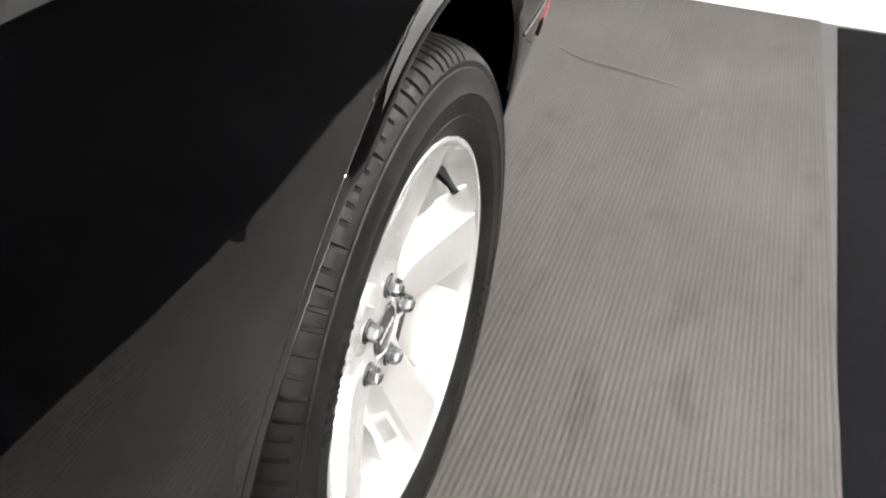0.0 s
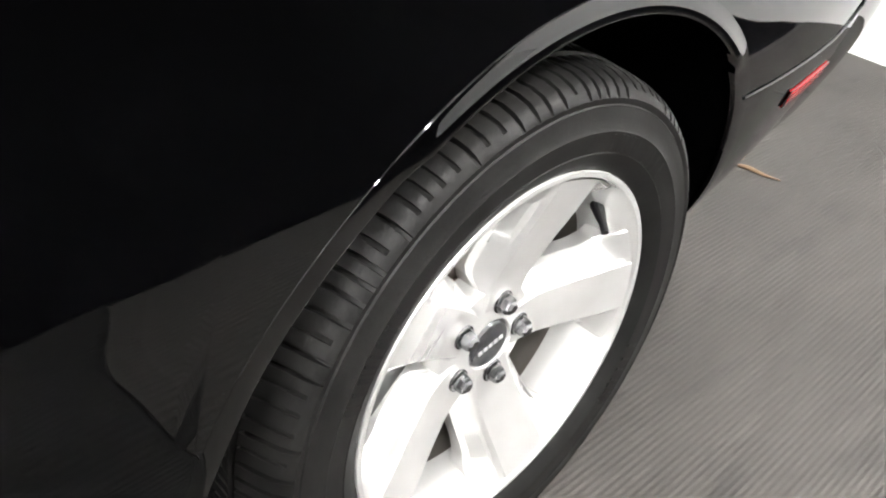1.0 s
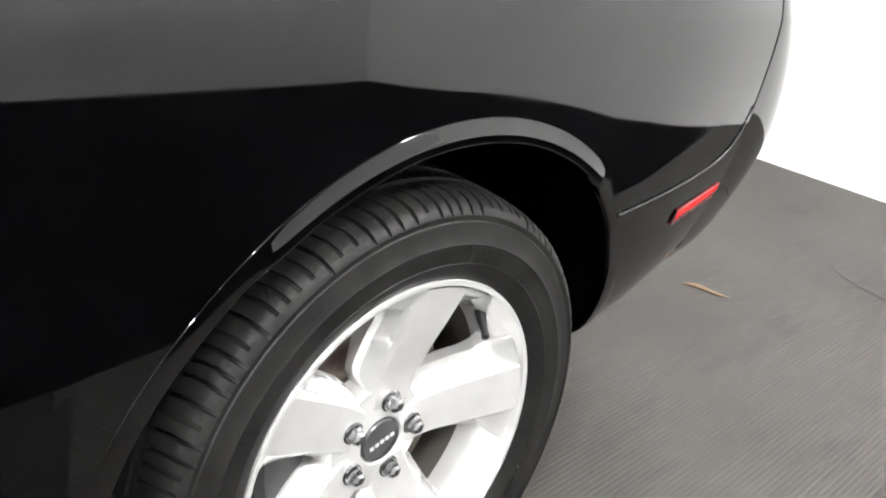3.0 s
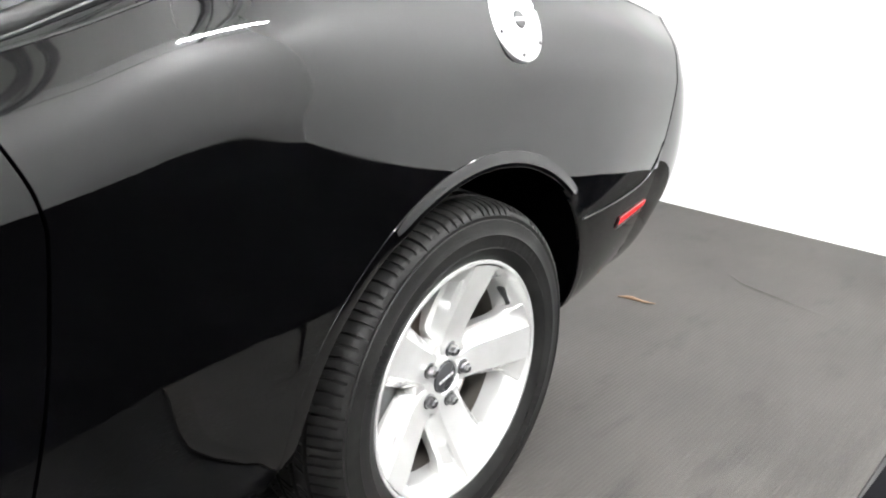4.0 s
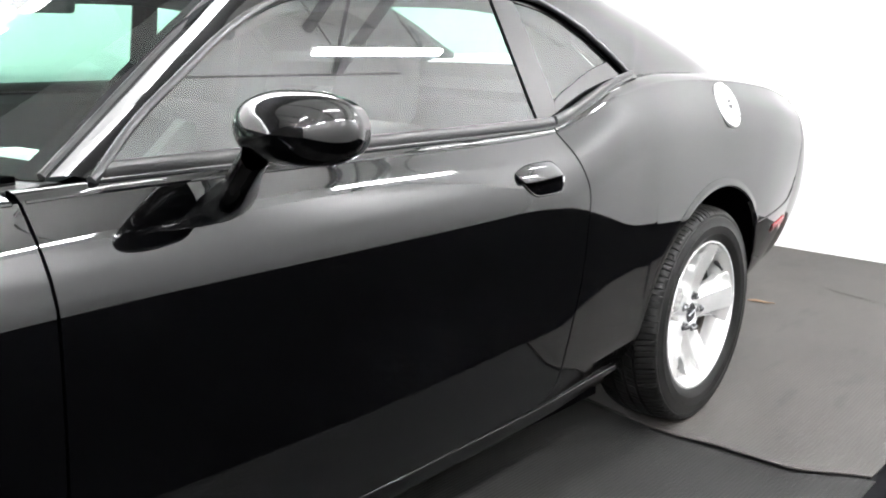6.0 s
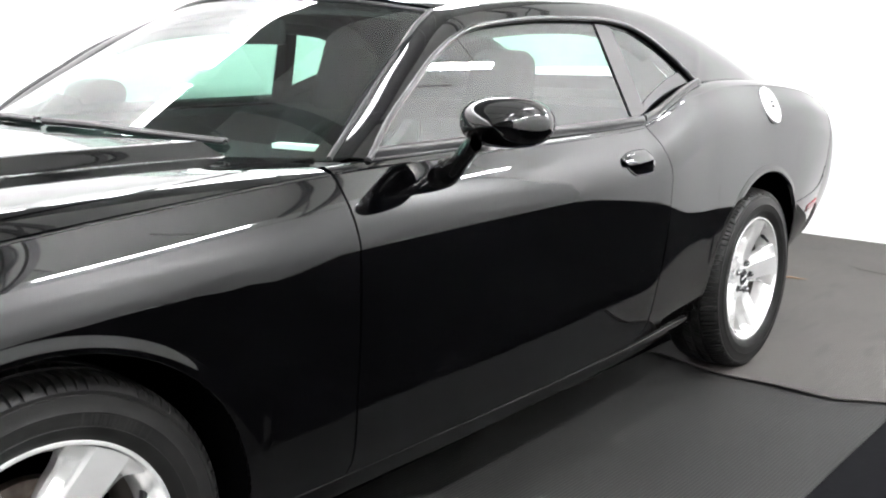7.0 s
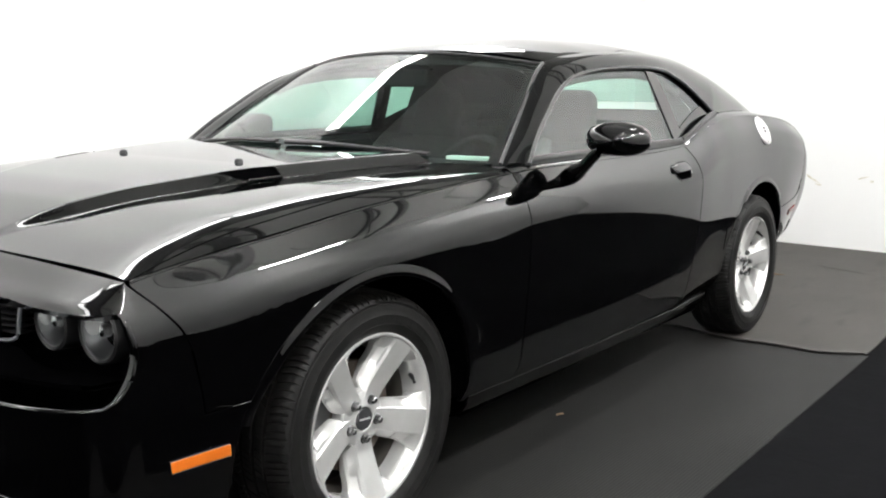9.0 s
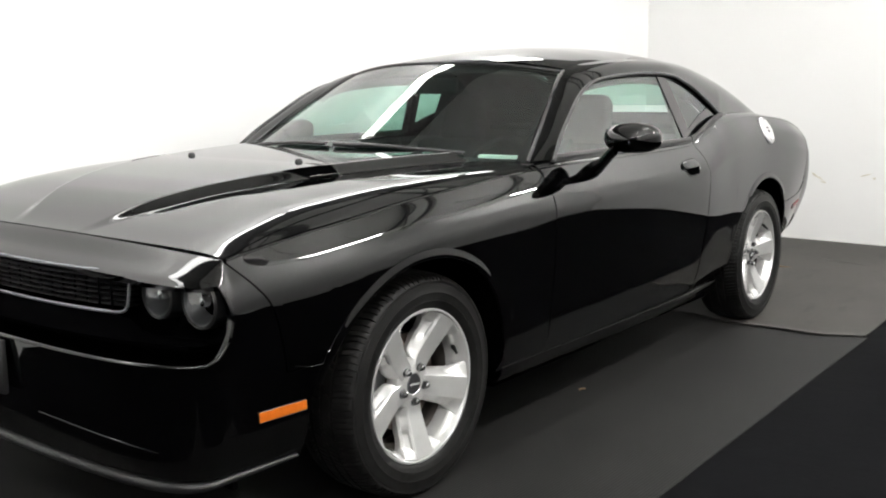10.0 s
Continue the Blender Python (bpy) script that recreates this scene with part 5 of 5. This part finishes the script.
bm = soft_box(-0.012, 0.012, -0.12, 0.12, -0.035, 0.035, 0.01)
bmesh.ops.translate(bm, verts=bm.verts, vec=(1.20, 0.0, 1.285))
tube(bm, [(1.20, 0, 1.30), (1.18, 0, 1.36)], 0.010, 8)
part("inside_mirror", bm, dash_mat, car, "dark inside rear-view mirror")
for side in (-1, 1):
    bm = bmesh.new()
    add_grid(bm, mirrored([[tuple(p + Vector((0, 0.006, 0.0))), tuple(p + Vector((0.01, 0.05, -0.006))), tuple(p + Vector((0.02, 0.10, 0.0))), tuple(p + Vector((0.02, 0.12, 0.03)))] for p in inner[:N + 1]], side))
    part("window_lining", bm, dash_mat, car, "dark inner trim round the side window")
    bm = bmesh.new()
    add_grid(bm, mirrored([[(x, -0.845, 1.002), (x, -0.79, 1.004), (x, -0.73, 0.985), (x, -0.70, 0.80)] for x in spread(0.80, 2.2, 10)], side))
    part("door_top", bm, dash_mat, car, "dark padded top of the door card")
for side in (-1, 1):
    bm = bmesh.new()
    box(bm, 0.72, 2.40, side * 0.79 - 0.01, side * 0.79 + 0.01, 0.30, 0.985)
    part("door_card", bm, dash_mat, car, smooth=False)
rows = span([p for p in rail if 1.30 <= p.x <= 2.34], Curve((1.2, 0.035), (2.4, 0.035)), 20, 0.035)
part("headliner", grid_bm(rows), material("headliner_cloth", (0.02, 0.02, 0.02), 0.95, spec=0.0), car, "grey cloth headliner")
bm = bmesh.new()
box(bm, 2.62, 3.30, -0.70, 0.70, 1.02, 1.05)
part("parcel_shelf", bm, dash_mat, car, smooth=False)
bm = bmesh.new()
box(bm, 0.835, 0.875, -0.70, -0.50, 1.004, 1.016)
bmesh.ops.rotate(bm, verts=bm.verts, cent=(0.85, -0.6, 1.0), matrix=Euler((0, 0, radians(8))).to_matrix())
part("paper_slip", bm, paper, car, "white paper slip lying on the dashboard", smooth=False)

# ---- matting and cloth on the floor ----
def mat_sheet(name, x0, x1, y0, y1, z, label, seam0, seam1, mat, skew=0.0, rib=0.0115, lift=0.0):
    """Rubber sheet with fine ribs; seam0 and seam1 give its end edges over y."""
    bm = bmesh.new()
    n = int((y1 - y0) / (rib / 4))
    rows = []
    for j in range(n + 1):
        y = y0 + (y1 - y0) * j / n
        dz = 0.0006 if (j // 2) % 2 else 0.0
        near = (y1 - y) / (y1 - y0)
        s0, s1 = seam0(y), seam1(y)
        row = []
        for x in [s0, s0 + 0.012, s0 + 0.03, s0 + 0.06, s0 + 0.1] + spread(s0 + 0.2, s1, 12):
            curl = lift * math.exp(-((x - s0) / 0.045) ** 2) * (0.6 + 0.4 * math.sin(y * 5.3 + 1.0))
            row.append((x, y + near * skew * max(0.0, x - 3.0), z + dz + curl + 0.0012 * math.sin(x * 2.1 + y * 1.3)))
        rows.append(row)
    add_grid(bm, rows)
    rim = [e for e in bm.edges if e.is_boundary]
    r = bmesh.ops.extrude_edge_only(bm, edges=rim)
    for v in r["geom"]:
        if isinstance(v, bmesh.types.BMVert):
            v.co.z = -0.012 if v.co.x > -1 and lift == 0.0 or v.co.x > 3.2 else v.co.z - 0.004
    o = obj(name, bm, mat, smooth=False)
    return tagged(o, label, "floor mat", "rubber mats under the car")


seam = Curve((-1.7, 2.90), (-1.48, 2.866), (-1.25, 2.755), (-1.04, 2.757), (-0.90, 2.745), (-0.52, 2.832), (0.0, 2.85), (1.3, 2.86))
mat_sheet("rubber_mat", 0, 0, -1.478, 1.25, 0.0, "grey ribbed rubber mat under the car's tail, scuffed and dusty", lambda y: seam(y), lambda y: WALL_X - 0.02, mat_rubber, 0.026, lift=0.009)
mat_sheet("rubber_mat", 0, 0, -1.492, 1.25, -0.004, "dark grey ribbed rubber mat under the car's nose", lambda y: -1.35, lambda y: seam(y) - 0.006, mat_dark)

bm = bmesh.new()
rows = []
rng = random.Random(11)
for i in range(121):
    x = BACK_X + 0.05 + (WALL_X - BACK_X - 0.1) * i / 120
    row = []
    for j in range(61):
        y = SIDE_Y + 0.05 + (-1.465 - SIDE_Y - 0.05) * j / 60
        row.append((x, y, -0.006 + 0.010 * max(0.0, noise.noise(Vector((x * 1.6, y * 1.1, 0.3)))) * min(1.0, (-1.465 - y) / 0.15) - 0.002 * (j == 60)))
    rows.append(row)
add_grid(bm, rows)
tagged(obj("floor_cloth", bm, cloth, angle=80), "black cloth spread over the floor beside the mats, softly creased", "cloth")

bm = bmesh.new()
rows = []
for x in spread(BACK_X + 0.05, -1.33, 50):
    rows.append([(x, y, -0.006 + 0.010 * max(0.0, noise.noise(Vector((x * 1.6, y * 1.1, 0.3)))) * min(1.0, (-1.33 - x) / 0.15)) for y in spread(-1.47, WALL_Y - 0.03, 30)])
add_grid(bm, rows)
tagged(obj("floor_cloth", bm, cloth, angle=80), "black cloth spread over the floor ahead of the car, softly creased", "cloth")

# dry straw and specks on the mats
bm = bmesh.new()
tube(bm, spline([(4.515, -0.415, 0.004), (4.530, -0.46, 0.007), (4.535, -0.50, 0.005), (4.545, -0.545, 0.006)], 10), [0.002, 0.003, 0.005, 0.006, 0.006, 0.005, 0.005, 0.004, 0.003, 0.002, 0.002], 6)
tagged(obj("dry_stalk", bm, straw_mat), "dry brown stalk lying on the rubber mat", "debris")
bm = bmesh.new()
tube(bm, spline([(1.21, -0.75, 0.004), (1.225, -0.76, 0.007), (1.24, -0.763, 0.004)], 5), 0.004, 6)
tagged(obj("leaf_scrap", bm, straw_mat), "small brown scrap lying on the rubber mat", "debris")
bm = bmesh.new()
rows = []
line = spline([(5.10, -0.58, 0.0), (5.02, -0.68, 0.0), (4.97, -0.85, 0.0), (4.925, -1.02, 0.0)], 24)
for i, p in enumerate(line):
    h = 0.0045 * math.sin(math.pi * i / 24) + 0.001
    rows.append([(p.x + d, p.y + d * 0.4, max(0.0, h * math.exp(-(d / 0.010) ** 2)) + 0.0006) for d in spread(-0.03, 0.03, 12)])
add_grid(bm, rows)
tagged(obj("mat_crease", bm, mat_rubber, angle=80), "raised crease running across the rubber mat", "crease")
